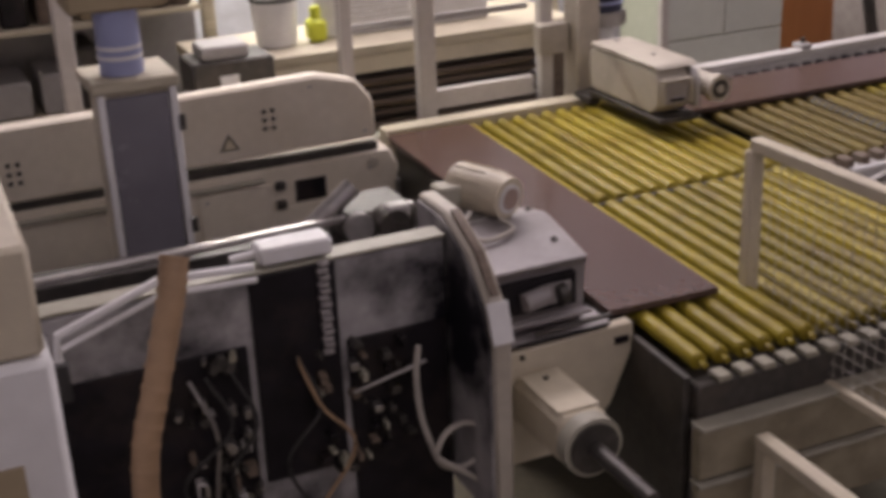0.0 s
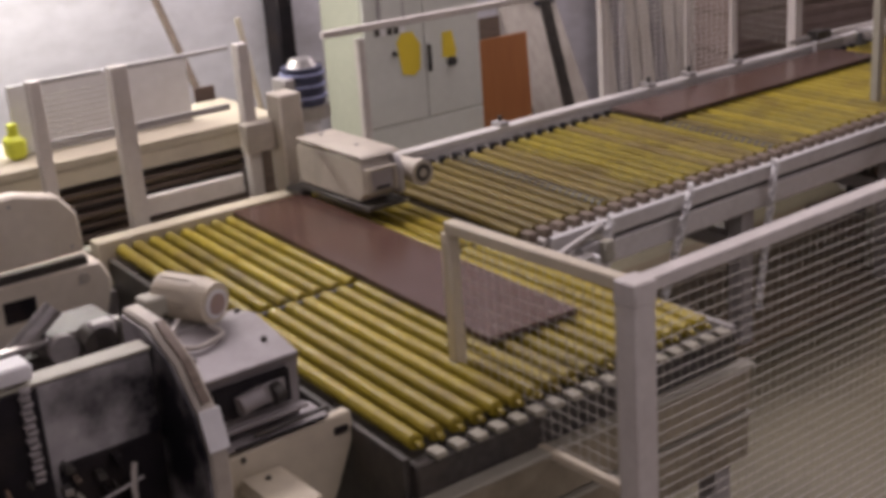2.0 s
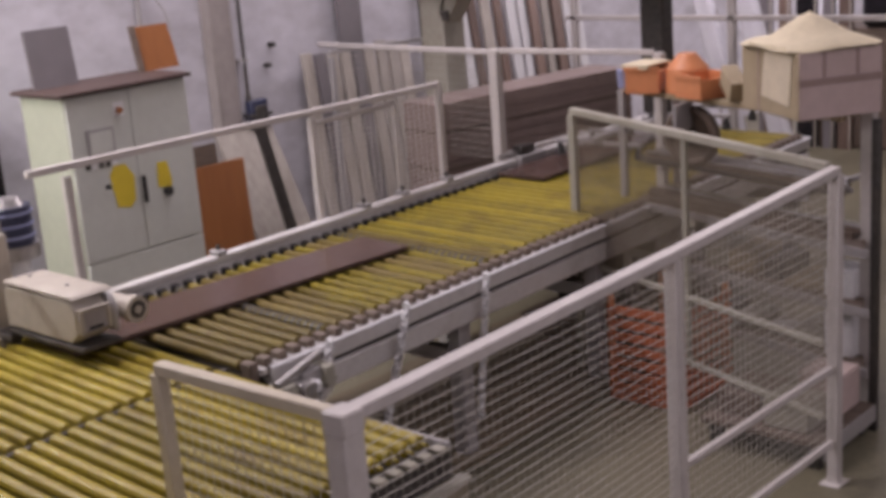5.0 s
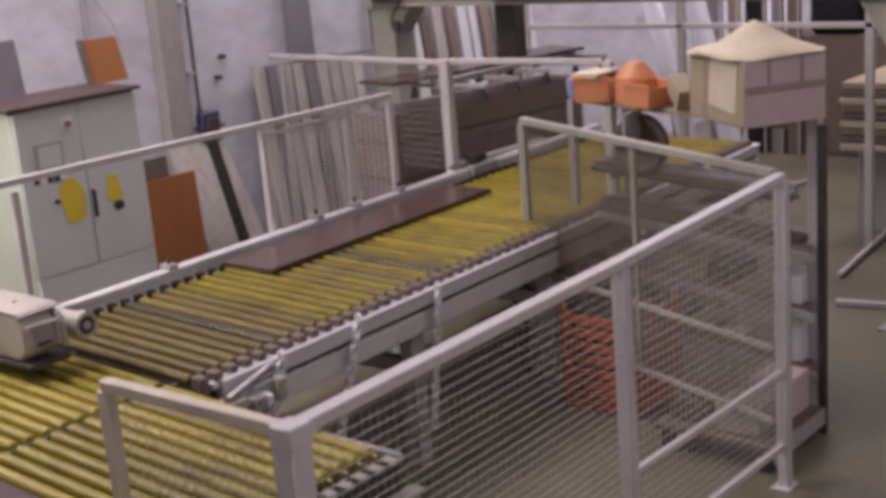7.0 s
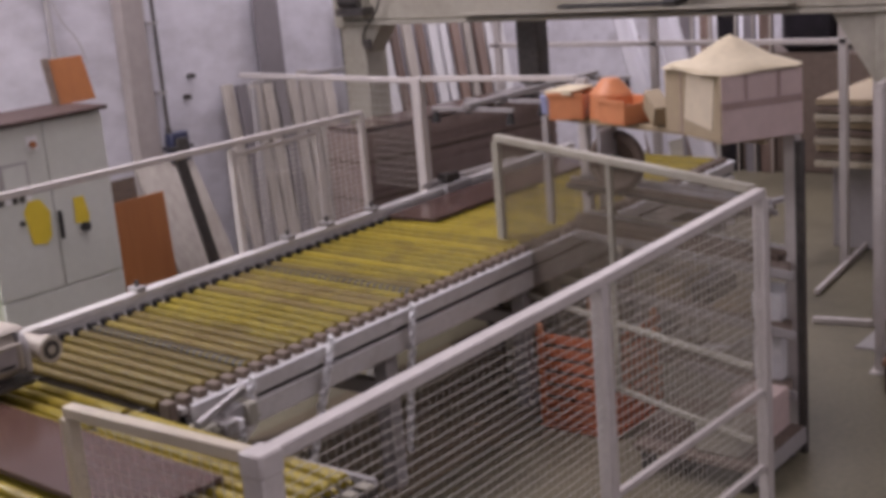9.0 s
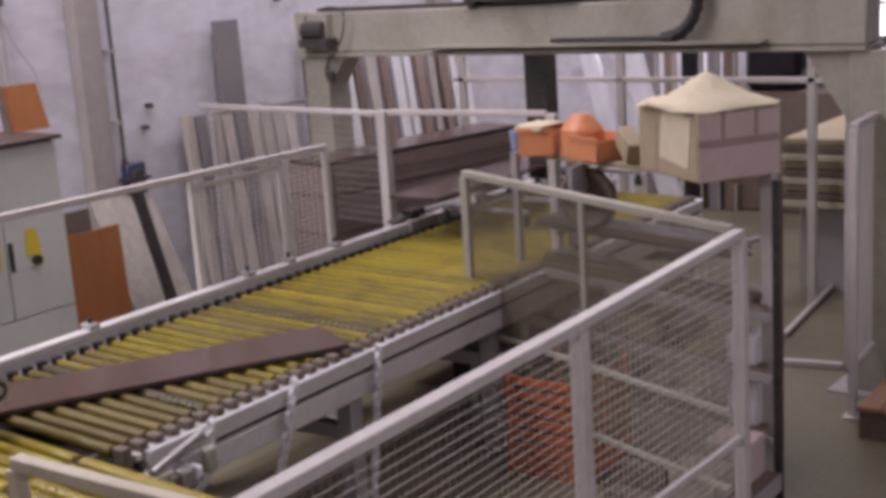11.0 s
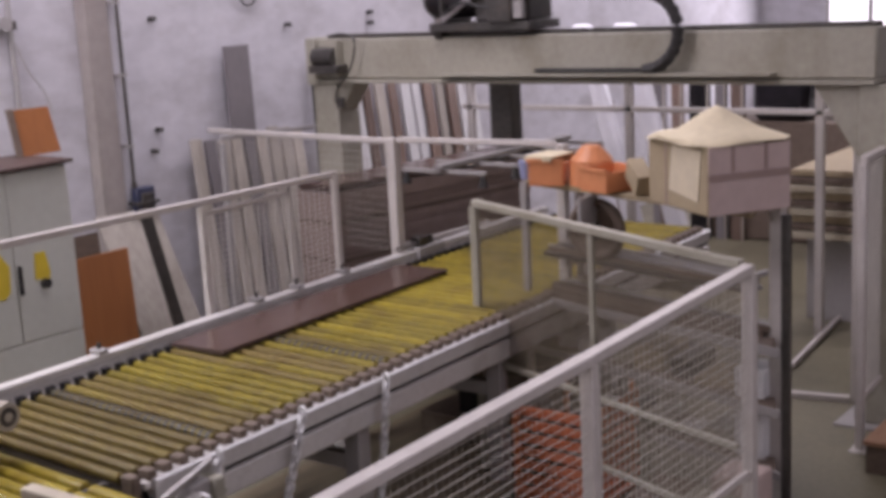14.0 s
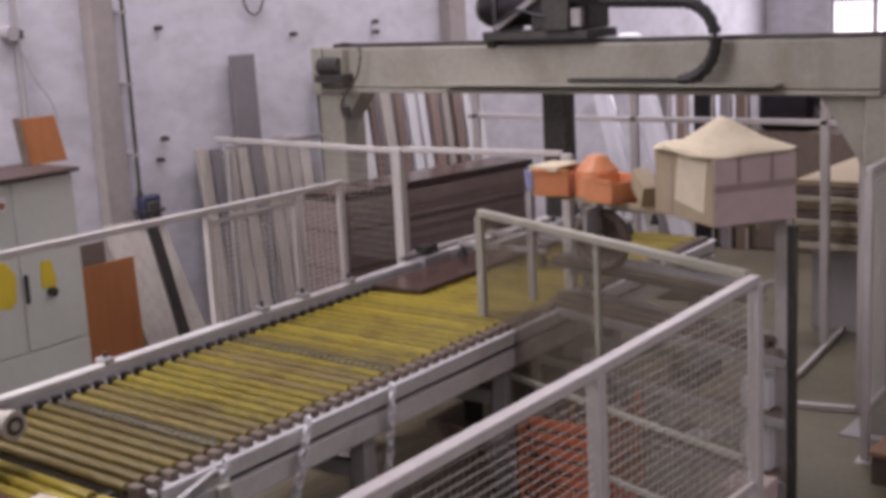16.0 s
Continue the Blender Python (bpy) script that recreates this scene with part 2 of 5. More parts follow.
def tube(points, r, seg=8, bm=None):
    """A round tube through points."""
    bm = bm or bmesh.new()
    pts = [Vector(p) for p in points]
    rings = []
    for i, p in enumerate(pts):
        d = (pts[min(i + 1, len(pts) - 1)] - pts[max(i - 1, 0)]).normalized()
        q = d.to_track_quat("Z", "Y").to_matrix()
        rings.append([bm.verts.new(p + q @ Vector((r * math.cos(2 * math.pi * k / seg), r * math.sin(2 * math.pi * k / seg), 0))) for k in range(seg)])
    for a, b in zip(rings, rings[1:]):
        for k in range(seg):
            bm.faces.new((a[k], a[(k + 1) % seg], b[(k + 1) % seg], b[k]))
    bm.faces.new(rings[0][::-1])
    bm.faces.new(rings[-1])
    return bm


def curve_points(ctrl, n=24):
    """A smooth line through control points."""
    c = [Vector(p) for p in ctrl]
    c = [2 * c[0] - c[1]] + c + [2 * c[-1] - c[-2]]
    out = []
    for i in range(1, len(c) - 2):
        for s in range(n):
            t = s / n
            p0, p1, p2, p3 = c[i - 1:i + 3]
            out.append(0.5 * ((2 * p1) + (p2 - p0) * t + (2 * p0 - 5 * p1 + 4 * p2 - p3) * t * t + (3 * p1 - p0 - 3 * p2 + p3) * t ** 3))
    out.append(c[-2])
    return out


def setting(name, bm, material, label, category):
    return tagged(part(name, bm, material), label, category, kind="structure")


Z = 0.984  # top of the rollers

# ---- the hall ----
setting("floor", block(-4, 17.5, -4.2, 7.2, -0.2, 0, 0), M_FLOOR, "worn grey-green concrete factory floor with stains", "floor")
setting("wall_north", block(-4, 17.5, 7.2, 7.5, 0, 6, 0), M_WALL, "whitewashed blockwork wall, stained and patched", "wall")
setting("wall_south", block(-4, 17.5, -4.5, -4.2, 0, 6, 0), M_WALL, "whitewashed blockwork wall behind the walkway", "wall")
setting("wall_west", block(-4.3, -4, -4.5, 7.5, 0, 6, 0), M_WALL, "whitewashed blockwork end wall", "wall")
setting("ceiling", block(-4.3, 17.8, -4.5, 7.5, 6, 6.2, 0), M_ROOF, "grey profiled roof sheeting high over the hall", "ceiling")
for x0, x1 in ((5.66, 5.86), (9.77, 10.04), (0.2, 0.45)):
    setting("wall_pier", block(x0, x1, 7.08, 7.2, 0, 6, 0.01), M_PIER, "plastered beige wall pier, darkened as its shaded face", "pier")
# strip in the paler wall colour stands for the pier's lit part
setting("pier_lit_strip", block(5.862, 5.98, 7.15, 7.2, 0, 6, 0.006), M_WALL, "pale strip for the lit right part of the wall pier", "pier")
# east wall with a large window opening
bm = block(17.5, 17.8, -4.5, 3.3, 0, 6, 0)
block(17.5, 17.8, 6.3, 7.5, 0, 6, 0, bm)
block(17.5, 17.8, 3.3, 6.3, 0, 1.2, 0, bm)
block(17.5, 17.8, 3.3, 6.3, 4.2, 6, 0, bm)
setting("wall_east", bm, M_WALL, "whitewashed far end wall round a bright window", "wall")
w = thing("window_1", "bright steel-framed factory window in the far wall", "window", (17.6, 4.8, 2.7), kind="structure")
part("pane", block(0.02, 0.04, -1.5, 1.5, -1.5, 1.5, 0), M_GLASS, w)
for k in range(6):
    part("glazing_bar", block(-0.03, 0.015, -1.5 + k * 0.6 - 0.025, -1.5 + k * 0.6 + 0.025, -1.5, 1.5, 0), M_GREY, w)
for k in range(6):
    part("glazing_bar", block(-0.035, 0.01, -1.5, 1.5, -1.5 + k * 0.6 - 0.02, -1.5 + k * 0.6 + 0.02, 0), M_GREY, w)


# ---- roller conveyors ----
def roller_mesh(name, length, r, material):
    bm = rod((0, 0, 0), (0, length, 0), r, 12)
    bmesh.ops.bevel(bm, geom=[e for e in bm.edges if len(e.link_faces) == 2 and e.calc_face_angle(0) > 1], offset=0.006, segments=1, affect="EDGES")
    rod((0, -0.03, 0), (0, length + 0.03, 0), 0.01, 6, bm=bm)
    me = bpy.data.meshes.new(name)
    bmesh.ops.recalc_face_normals(bm, faces=bm.faces)
    bm.to_mesh(me)
    bm.free()
    me.polygons.foreach_set("use_smooth", [True] * len(me.polygons))
    me.set_sharp_from_angle(angle=radians(38))
    me.materials.append(material)
    return me


def place_mesh(name, me, parent, m):
    ob = new(name, me)
    ob.parent = parent
    ob.matrix_basis = m
    return ob


R1, PITCH, LEAN1 = 0.0275, 0.076, 2.7
c1 = thing("roller_table", "wide roller table with yellow sleeved rollers in a grey steel frame", "conveyor")
me_near, me_far = roller_mesh("roller", 1.21, R1, M_YEL), roller_mesh("roller", 1.13, R1, M_YEL)
me_nearw, me_farw = roller_mesh("roller", 1.21, R1, M_YELD), roller_mesh("roller", 1.13, R1, M_YELD)
me_link = bpy.data.meshes.new("bearing_block")
bm = block(-0.022, 0.022, -0.070, -0.014, -0.016, 0.004, 0.003)
bm.to_mesh(me_link)
bm.free()
me_link.materials.append(M_CREAM_D)
for i in range(17):
    x = 1.545 + i * PITCH
    place_mesh("roller", me_nearw if i in (9,) else me_near, c1, pose(x, 2.53, Z - R1, 0, 0, -LEAN1))
    place_mesh("roller", me_farw if i in (0, 3, 6, 8) else me_far, c1, pose(x + 0.059, 3.775, Z - R1, 0, 0, -LEAN1))
    place_mesh("bearing_block", me_link, c1, pose(x + 0.038, 2.525, Z - R1 - 0.022))
part("frame_beam", block(1.56, 2.90, 4.925, 5.02, 0.82, Z + 0.02, 0.006), M_CREAM, c1, "cream beam at the far edge")
# sheet added below the rollers; its dark colour shades the gaps
part("tray", prism([(1.505, 2.53), (2.86, 2.53), (2.95, 4.915), (1.617, 4.915)], "z", 0.80, 0.83, 0), M_GAPSHADE, c1, "dark sheet added under the rollers to darken the gaps")
part("frame_beam", block(1.50, 2.86, 2.47, 2.525, 0.80, Z - 0.068, 0.006), M_DARK, c1, "dark bearing rail")
part("side_rail", block(1.48, 2.88, 2.42, 2.466, 0.64, 0.80, 0.006), M_GRIME, c1)
# pale strips paint the lit lines along the rails
part("lit_edge_strip", block(1.478, 2.882, 2.405, 2.468, 0.803, 0.815, 0.002), M_CREAM_D, c1, "pale strip painted as the rail's lit edge")
part("lit_edge_strip", block(1.478, 2.882, 2.408, 2.466, 0.617, 0.629, 0.002), M_CREAM_D, c1, "pale strip painted as the rail's lit edge")
part("side_rail", block(1.48, 2.88, 2.425, 2.46, 0.44, 0.61, 0.006), M_GRIME, c1)
part("frame_beam", block(1.53, 2.90, 3.742, 3.768, 0.80, Z - 0.02, 0.003), M_DARK, c1, "dark middle bearing rail")
# dark colour puts the shadow onto this plate; its twin is grey
part("side_plate", prism([(1.475, 2.50), (1.50, 2.50), (1.613, 4.90), (1.588, 4.90)], "z", 0.45, Z - 0.05, 0.004), M_DARK, c1)
part("side_plate", block(2.865, 2.89, 2.50, 3.6, 0.45, Z - 0.06, 0.004), M_GREY, c1)
for lx in (1.56, 2.78):
    for ly in (2.50, 3.75, 4.9):
        part("leg", block(lx - 0.04, lx + 0.04, ly - 0.04, ly + 0.04, 0, 0.80, 0.004), M_GREY, c1)

c2 = thing("roller_conveyor", "long conveyor of skewed yellow rollers along an aluminium guide rail", "conveyor")
SK = 4.4
LINE_TURN = 1.43  # the long line is not quite square to the table
LINE = pose(2.95, 4.93, 0, 0, 0, LINE_TURN) @ pose(-2.95, -4.9, 0)
LEN2 = 1.16 / math.cos(radians(SK))
me_a, me_b = roller_mesh("roller", LEN2, 0.0245, M_YEL), roller_mesh("roller", LEN2, 0.0245, M_YELD)
me_c = roller_mesh("roller", LEN2, 0.0245, M_YELB)


def small_mesh(name, bm, material):
    me = bpy.data.meshes.new(name)
    bm.to_mesh(me)
    bm.free()
    me.materials.append(material)
    return me


me_end = small_mesh("roller_bracket", block(-0.024, 0.022, -0.055, 0.014, -0.06, 0.026, 0.006), M_WOODD)
me_cap = small_mesh("bearing_cap", block(-0.017, 0.017, -0.066, -0.012, -0.026, 0.004, 0.004), M_RAIL)
me_notch = small_mesh("end_bracket", block(-0.022, 0.022, -0.012, 0.03, -0.06, 0.034, 0.003), M_BLACK)
bm = bmesh.new()
for k in range(25):
    rod((0, 0.02 + k * 0.046, 0), (0, 0.042 + k * 0.046, 0), 0.0285, 10, bm=bm)
me_bead = small_mesh("drive_chain", bm, M_DARK)
N2 = 63
for i in range(N2):
    x = 2.925 + i * 0.085
    place_mesh("roller", me_c if i < 10 or i in (15, 17, 18, 21) else me_b if (i < 27 and i % 3) or i % 5 == 2 else me_a, c2, pose(x, 3.70, Z - 0.026, 0, 0, -SK))
    place_mesh("roller_bracket", me_end, c2, pose(x, 3.67, Z - 0.026))
    place_mesh("bearing_cap", me_cap, c2, pose(x + 0.042, 3.665, Z - 0.04))
    place_mesh("end_bracket", me_notch, c2, pose(x + 0.089, 4.87, Z - 0.026))
    if i in (6, 20):
        place_mesh("drive_chain", me_bead, c2, pose(x, 3.70, Z - 0.026, 0, 0, -SK))
part("guide_rail", block(2.95, 8.3, 4.93, 5.0, 1.0, Z + 0.06, 0.008), M_RAIL, c2, "aluminium guide rail")
part("guide_foot", block(2.95, 8.3, 4.94, 5.0, 0.80, 0.997, 0.004), M_RAIL, c2, "aluminium guide rail foot")
# same added dark sheet for the gaps of the long conveyor
part("tray", block(3.0, 8.3, 3.725, 4.875, 0.80, 0.82, 0), M_GAPSHADE, c2, "dark sheet added under the rollers to darken the gaps")
part("guide_base", block(2.95, 8.3, 4.902, 4.938, 0.84, Z - 0.02, 0.004), M_RAIL, c2, "pale bearing rail")
for k, x in enumerate((3.9, 5.05, 5.40, 5.83)):
    clamp = part("rail_clamp", block(x - 0.03, x + 0.03, 4.925, 5.01, Z + 0.0605, Z + 0.085, 0.004), M_GREY, c2, "small clamp on the guide rail")
    part("clamp_bolt", rod((x, 4.965, Z + 0.0855), (x, 4.965, Z + 0.115), 0.012, 8), M_DARK, clamp)
c2.matrix_world = LINE
for k, (dx, dy, dz, sx, sy, sz) in enumerate(((0.02, 3.52, 0.86, 0.05, 0.05, 0.03), (0.12, 3.50, 0.84, 0.04, 0.06, 0.04), (0.20, 3.55, 0.87, 0.06, 0.04, 0.03), (0.28, 3.53, 0.85, 0.03, 0.05, 0.05))):
    part("bracket", block(2.95 + dx - sx, 2.95 + dx + sx, dy - sy, dy + sy, dz - sz, dz + sz, 0.008), (M_CREAM_D, M_STEEL, M_GREY, M_CREAM_D)[k], c2, "worn end bracket")
part("cylinder", rod((2.93, 3.50, 0.90), (3.26, 3.56, 0.94), 0.018, 10), M_STEEL, c2, "pneumatic cylinder")
part("link_rod", rod((2.98, 3.47, 0.86), (3.32, 3.55, 0.80), 0.012, 8), M_CREAM_D, c2)
part("link_plate", prism([(3.22, 0.93), (3.36, 0.93), (3.33, 0.74), (3.26, 0.70)], "y", 3.575, 3.59, 0.003), M_RAIL, c2, "pale linkage plate")
part("link_pin", rod((3.29, 3.545, 0.86), (3.29, 3.574, 0.86), 0.016, 10), M_STEEL, c2)
part("valve_block", block(3.04, 3.14, 3.44, 3.50, 0.82, 0.87, 0.008), M_WHITE, c2, "pale valve block")
part("end_strut", beam((3.18, 3.58, 0.90), (3.05, 3.56, 0.45), 0.03, 0.02), M_CREAM_D, c2)
# white strip paints the lit top edge of the side rail
part("lit_edge_strip", block(3.0, 8.3, 3.588, 3.66, Z - 0.048, Z - 0.036, 0.002), M_WHITE, c2, "white strip painted as the rail's lit top edge")
part("side_rail", block(3.0, 8.3, 3.598, 3.655, 0.866, Z - 0.05, 0.006), M_RAIL, c2, "pale aluminium side rail")
part("rail_groove", block(3.0, 8.3, 3.625, 3.655, 0.842, 0.864, 0), M_DARK, c2, "dark groove")
part("side_rail", block(3.0, 8.3, 3.602, 3.655, 0.735, 0.840, 0.006), M_RAIL, c2, "pale aluminium side rail")
part("bearing_rail", block(2.95, 8.3, 3.662, 3.72, 0.80, Z - 0.09, 0.004), M_DARK, c2, "dark bearing rail")
for lx in (3.1, 4.35, 5.6, 6.9, 8.2):
    for ly in (3.70, 4.86):
        part("leg", block(lx - 0.045, lx + 0.045, ly - 0.045, ly + 0.045, 0, 0.82, 0.004), M_GREY, c2)
    part("cross_member", block(lx - 0.03, lx + 0.03, 3.76, 4.81, 0.5, 0.58, 0.004), M_GREY, c2)

# brown sheets that travel over the rollers
SHEETS = []


def board_sheet():
    t = thing("brown_sheet", "long brown laminated board lying on the rollers", "board", group="boards on the conveyor")
    part("core", block(-1.0, 1.0, -0.19, 0.19, 0.001, 0.020, 0.001), M_SHEETD, t)
    part("face", block(-1.0, 1.0, -0.19, 0.19, 0.0205, 0.023, 0), M_SHEET, t)
    SHEETS.append(t)
    return t


for _ in range(4):
    board_sheet()

# drive block at the turning corner
d = thing("drive_unit", "cream cast drive unit with a small motor over the rollers", "machine")
part("housing", prism([(4.30, 1.11), (4.30, 1.22), (4.34, 1.265), (4.84, 1.265), (4.88, 1.24), (4.88, 1.064), (4.36, 1.064)], "x", 2.56, 2.72, 0.012), M_DRIVE, d)
part("top_cover", prism([(4.31, 1.267), (4.86, 1.267), (4.86, 1.285), (4.33, 1.285)], "x", 2.555, 2.76, 0.004), M_DRIVE, d)
part("base_plate", block(2.55, 2.75, 4.27, 4.89, 1.04, 1.062, 0.004), M_DARK, d, "dark base plate")
part("foot", block(2.54, 2.60, 4.84, 4.98, 0.99, 1.028, 0.003), M_DARK, d)
part("front_cover", prism([(4.27, 1.09), (4.27, 1.20), (4.30, 1.255), (4.44, 1.255), (4.44, 1.09)], "x", 2.722, 2.755, 0.008), M_GREY, d)
part("end_panel", block(2.588, 2.702, 4.290, 4.298, 1.118, 1.212, 0.002), M_HOOD, d, "dark grey recessed end panel")
part("end_rim", block(2.562, 2.722, 4.280, 4.298, 1.2135, 1.228, 0.004), M_DRIVE, d)
part("end_rim", block(2.562, 2.586, 4.280, 4.298, 1.112, 1.2125, 0.004), M_DRIVE, d)
part("end_rim", block(2.704, 2.722, 4.280, 4.298, 1.112, 1.2125, 0.004), M_DRIVE, d)
# black strip in place of a shaded slot
part("end_slot", block(2.61, 2.68, 4.286, 4.2895, 1.128, 1.142, 0.001), M_BLACK, d)
part("skirt", block(2.735, 2.747, 4.46, 4.86, 1.065, 1.10, 0.003), M_GRIME, d)
for y in (4.50, 4.80):
    part("cover_bolt", rod((2.66, y, 1.2855), (2.66, y, 1.293), 0.010, 8), M_GREY, d)
part("gear", rod((2.757, 4.36, 1.165), (2.80, 4.36, 1.165), 0.04, 14), M_CREAM_D, d)
part("motor", rod((2.825, 4.43, 1.165), (2.83, 4.29, 1.165), 0.052, 18), M_DRIVE, d)
part("fan_cover", rod((2.83, 4.289, 1.165), (2.832, 4.245, 1.165), 0.060, 22), M_DRIVE, d)
part("fan_disc", rod((2.832, 4.2445, 1.165), (2.832, 4.242, 1.165), 0.040, 18), M_DARK, d)
part("fan_hub", rod((2.832, 4.2415, 1.165), (2.832, 4.238, 1.165), 0.019, 12), M_DRIVE, d)
part("upright", block(2.56, 2.68, 4.985, 5.12, 0.9, 1.46, 0.006), M_DRIVE, d)
part("bracket", block(2.40, 2.555, 5.05, 5.12, 1.20, 1.34, 0.006), M_DRIVE, d)

# blue motor behind the drive unit
b = thing("blue_gear_motor", "dark blue vertical motor with a grey flange on a bracket", "motor")
part("body", rod((3.02, 5.55, 1.26), (3.02, 5.55, 1.46), 0.11, 18), M_BLUE, b)
for z in (1.30, 1.36, 1.42):
    part("fin", rod((3.02, 5.55, z), (3.02, 5.55, z + 0.012), 0.12, 18), M_BLUELT, b)
part("cap", rod((3.02, 5.55, 1.461), (3.02, 5.55, 1.50), 0.085, 18, 0.06), M_STEEL, b)
part("terminal_box", block(2.86, 2.93, 5.47, 5.6, 1.33, 1.42, 0.008), M_GREY, b)
part("flange", rod((3.02, 5.55, 1.19), (3.02, 5.55, 1.259), 0.13, 18), M_STEEL, b)
part("coupling", rod((3.02, 5.55, 1.08), (3.02, 5.55, 1.189), 0.07, 14), M_WHITE, b)
part("foot", block(2.92, 3.12, 5.45, 5.65, 0.0, 1.079, 0.006), M_GREY, b)
tagged(part("leaning_pole", rod((2.98, 5.75, 0.0), (2.55, 7.12, 2.9), 0.022, 8), M_WOODD), "dark wooden pole leaning against the wall", "pole")
tagged(part("leaning_lath", beam((2.92, 5.45, 0.0), (2.72, 5.62, 1.75), 0.05, 0.02), M_WOOD), "narrow pale lath standing behind the gate", "lath")
tagged(part("brown_board", prism([(2.62, 0.0), (2.74, 0.0), (2.72, 1.36), (2.60, 1.36)], "y", 5.98, 6.0, 0.003), M_SHEETD), "dark brown board standing behind the gate", "board")
tagged(part("wall_box", block(3.72, 3.83, 7.0, 7.2, 1.05, 1.75, 0.01), M_BLACK), "black narrow box on the wall beside the cabinet", "box")


# ---- guard fences ----
def fence_panel(name, a, b, z0, z1, label, wires=True, pitch=0.045, post_w=0.05, end_posts=(True, True), foot=True, rails=(), wire=0.0035, vwire=None, mid=0, top_w=None, paint=None, net=None):
    """A panel of posts, rails and a wire mesh between two places of the plan."""
    a, b = Vector((*a, 0)), Vector((*b, 0))
    paint, vwire = paint or M_FENCE, vwire or wire
    d = (b - a)
    u = d.normalized()
    t = thing(name, label, "fence", group="guard fences")
    n = Vector((-u.y, u.x, 0))
    tw = top_w or post_w
    za, zb = z1 if isinstance(z1, tuple) else (z1, z1)
    part("top_rail", beam(a + Vector((0, 0, za - 0.02)), b + Vector((0, 0, zb - 0.02)), tw, 0.04), paint, t)
    part("bottom_rail", beam(a + u * post_w / 2 + Vector((0, 0, z0 + 0.015)), b - u * post_w / 2 + Vector((0, 0, z0 + 0.015)), 0.03, 0.03), paint, t)
    for zr in rails:
        part("rail", beam(a + u * post_w / 2 + Vector((0, 0, zr)), b - u * post_w / 2 + Vector((0, 0, zr)), 0.03, 0.03), paint, t)
    for flag, p, zt in ((end_posts[0], a, za), (end_posts[1], b, zb)):
        if flag:
            zb0 = 0.0 if foot else z0
            po = part("post", beam(p + Vector((0, 0, zb0)), p + Vector((0, 0, zt - 0.041)), post_w, post_w), paint, t)
            if foot:
                part("foot_plate", beam(p - u * 0.06 + Vector((0, 0, 0.005)), p + u * 0.06 + Vector((0, 0, 0.005)), 0.1, 0.01), paint, po)
    for k in range(mid):
        p = a + d * ((k + 1) / (mid + 1))
        part("stile", beam(p + Vector((0, 0, z0 + 0.03)), p + Vector((0, 0, za + (zb - za) * (k + 1) / (mid + 1) - 0.041)), 0.03, 0.03), paint, t)
    if wires:
        bm = bmesh.new()
        L = d.length
        k = z0 + 0.05
        while k < min(za, zb) - 0.05:
            beam(a + Vector((0, 0, k)), b + Vector((0, 0, k)), wire, wire, 0, bm)
            k += pitch
        s = pitch
        while s < L - 0.02:
            p = a + u * s + n * 0.004
            beam(p + Vector((0, 0, z0 + 0.03)), p + Vector((0, 0, za + (zb - za) * s / L - 0.03)), vwire, vwire, 0, bm)
            s += pitch
        part("wire_mesh", bm, net or M_WIRE, t, "welded wire mesh")["kind"] = "stuff"
    return t


FC, FL_, P2, CR, CL = (1.975, 2.055), (1.955, 2.86), (3.73, 2.085), (5.04, 2.05), (5.71, 3.96)
fence_panel("guard_fence", FL_, (1.973, 2.10), 0.79, 1.465, "cream mesh guard panel reaching over the roller ends", foot=False, end_posts=(True, False), pitch=0.04, wire=0.0018, post_w=0.045, paint=M_CREAM)
fence_panel("guard_fence", FC, P2, 0.20, (1.465, 1.475), "light grey mesh guard fence beside the conveyor", post_w=0.08, end_posts=(True, False), pitch=0.036, wire=0.0023, vwire=0.001, top_w=0.06)
fence_panel("guard_fence", P2, CR, 0.20, (1.475, 1.53), "light grey mesh guard fence beside the conveyor", post_w=0.055, end_posts=(True, True), rails=(0.585,), pitch=0.04, wire=0.0026)
fence_panel("guard_fence", CL, (5.05, 2.09), 0.30, (1.59, 1.54), "light grey mesh guard fence across the end of the bay", post_w=0.045, end_posts=(True, False), rails=(0.68,), pitch=0.019, mid=1, wire=0.0030, net=M_NET, paint=M_CREAM_D)

tagged(part("corner_cap", block(1.931, 2.019, 2.011, 2.099, 1.40, 1.469, 0.006), M_FENCE, bpy.data.objects["guard_fence.001"]))

# handrail along the guide rail
h = thing("handrail", "cream tube handrail with a mesh gate along the conveyor", "railing")
h.matrix_world = LINE
part("top_rail", beam((2.87, 5.03, 1.69), (5.90, 5.03, 1.655), 0.035, 0.035), M_FENCE, h)
for px in (3.08, 4.74, 5.88):
    part("post", block(px - 0.02, px + 0.02, 5.005, 5.045, 0.9, 1.64, 0.003), M_FENCE, h)
part("inner_rail", beam((4.76, 5.03, 1.60), (5.46, 5.03, 1.61), 0.025, 0.025), M_FENCE, h)
part("stile", block(5.44, 5.465, 5.015, 5.04, 1.02, 1.60, 0.003), M_FENCE, h)
bm = bmesh.new()
for k in range(18):
    beam((4.72, 5.03, 1.06 + k * 0.031), (5.86, 5.03, 1.06 + k * 0.031), 0.0034, 0.0034, 0, bm)
for k in range(22):
    beam((4.74 + k * 0.05, 5.034, 1.04), (4.74 + k * 0.05, 5.034, 1.60), 0.0034, 0.0034, 0, bm)
part("wire_mesh", bm, M_FENCE, h)["kind"] = "stuff"

# ---- cabinet ----
c = thing("control_cabinet", "tall light grey electrical cabinet with yellow warning stickers", "cabinet")
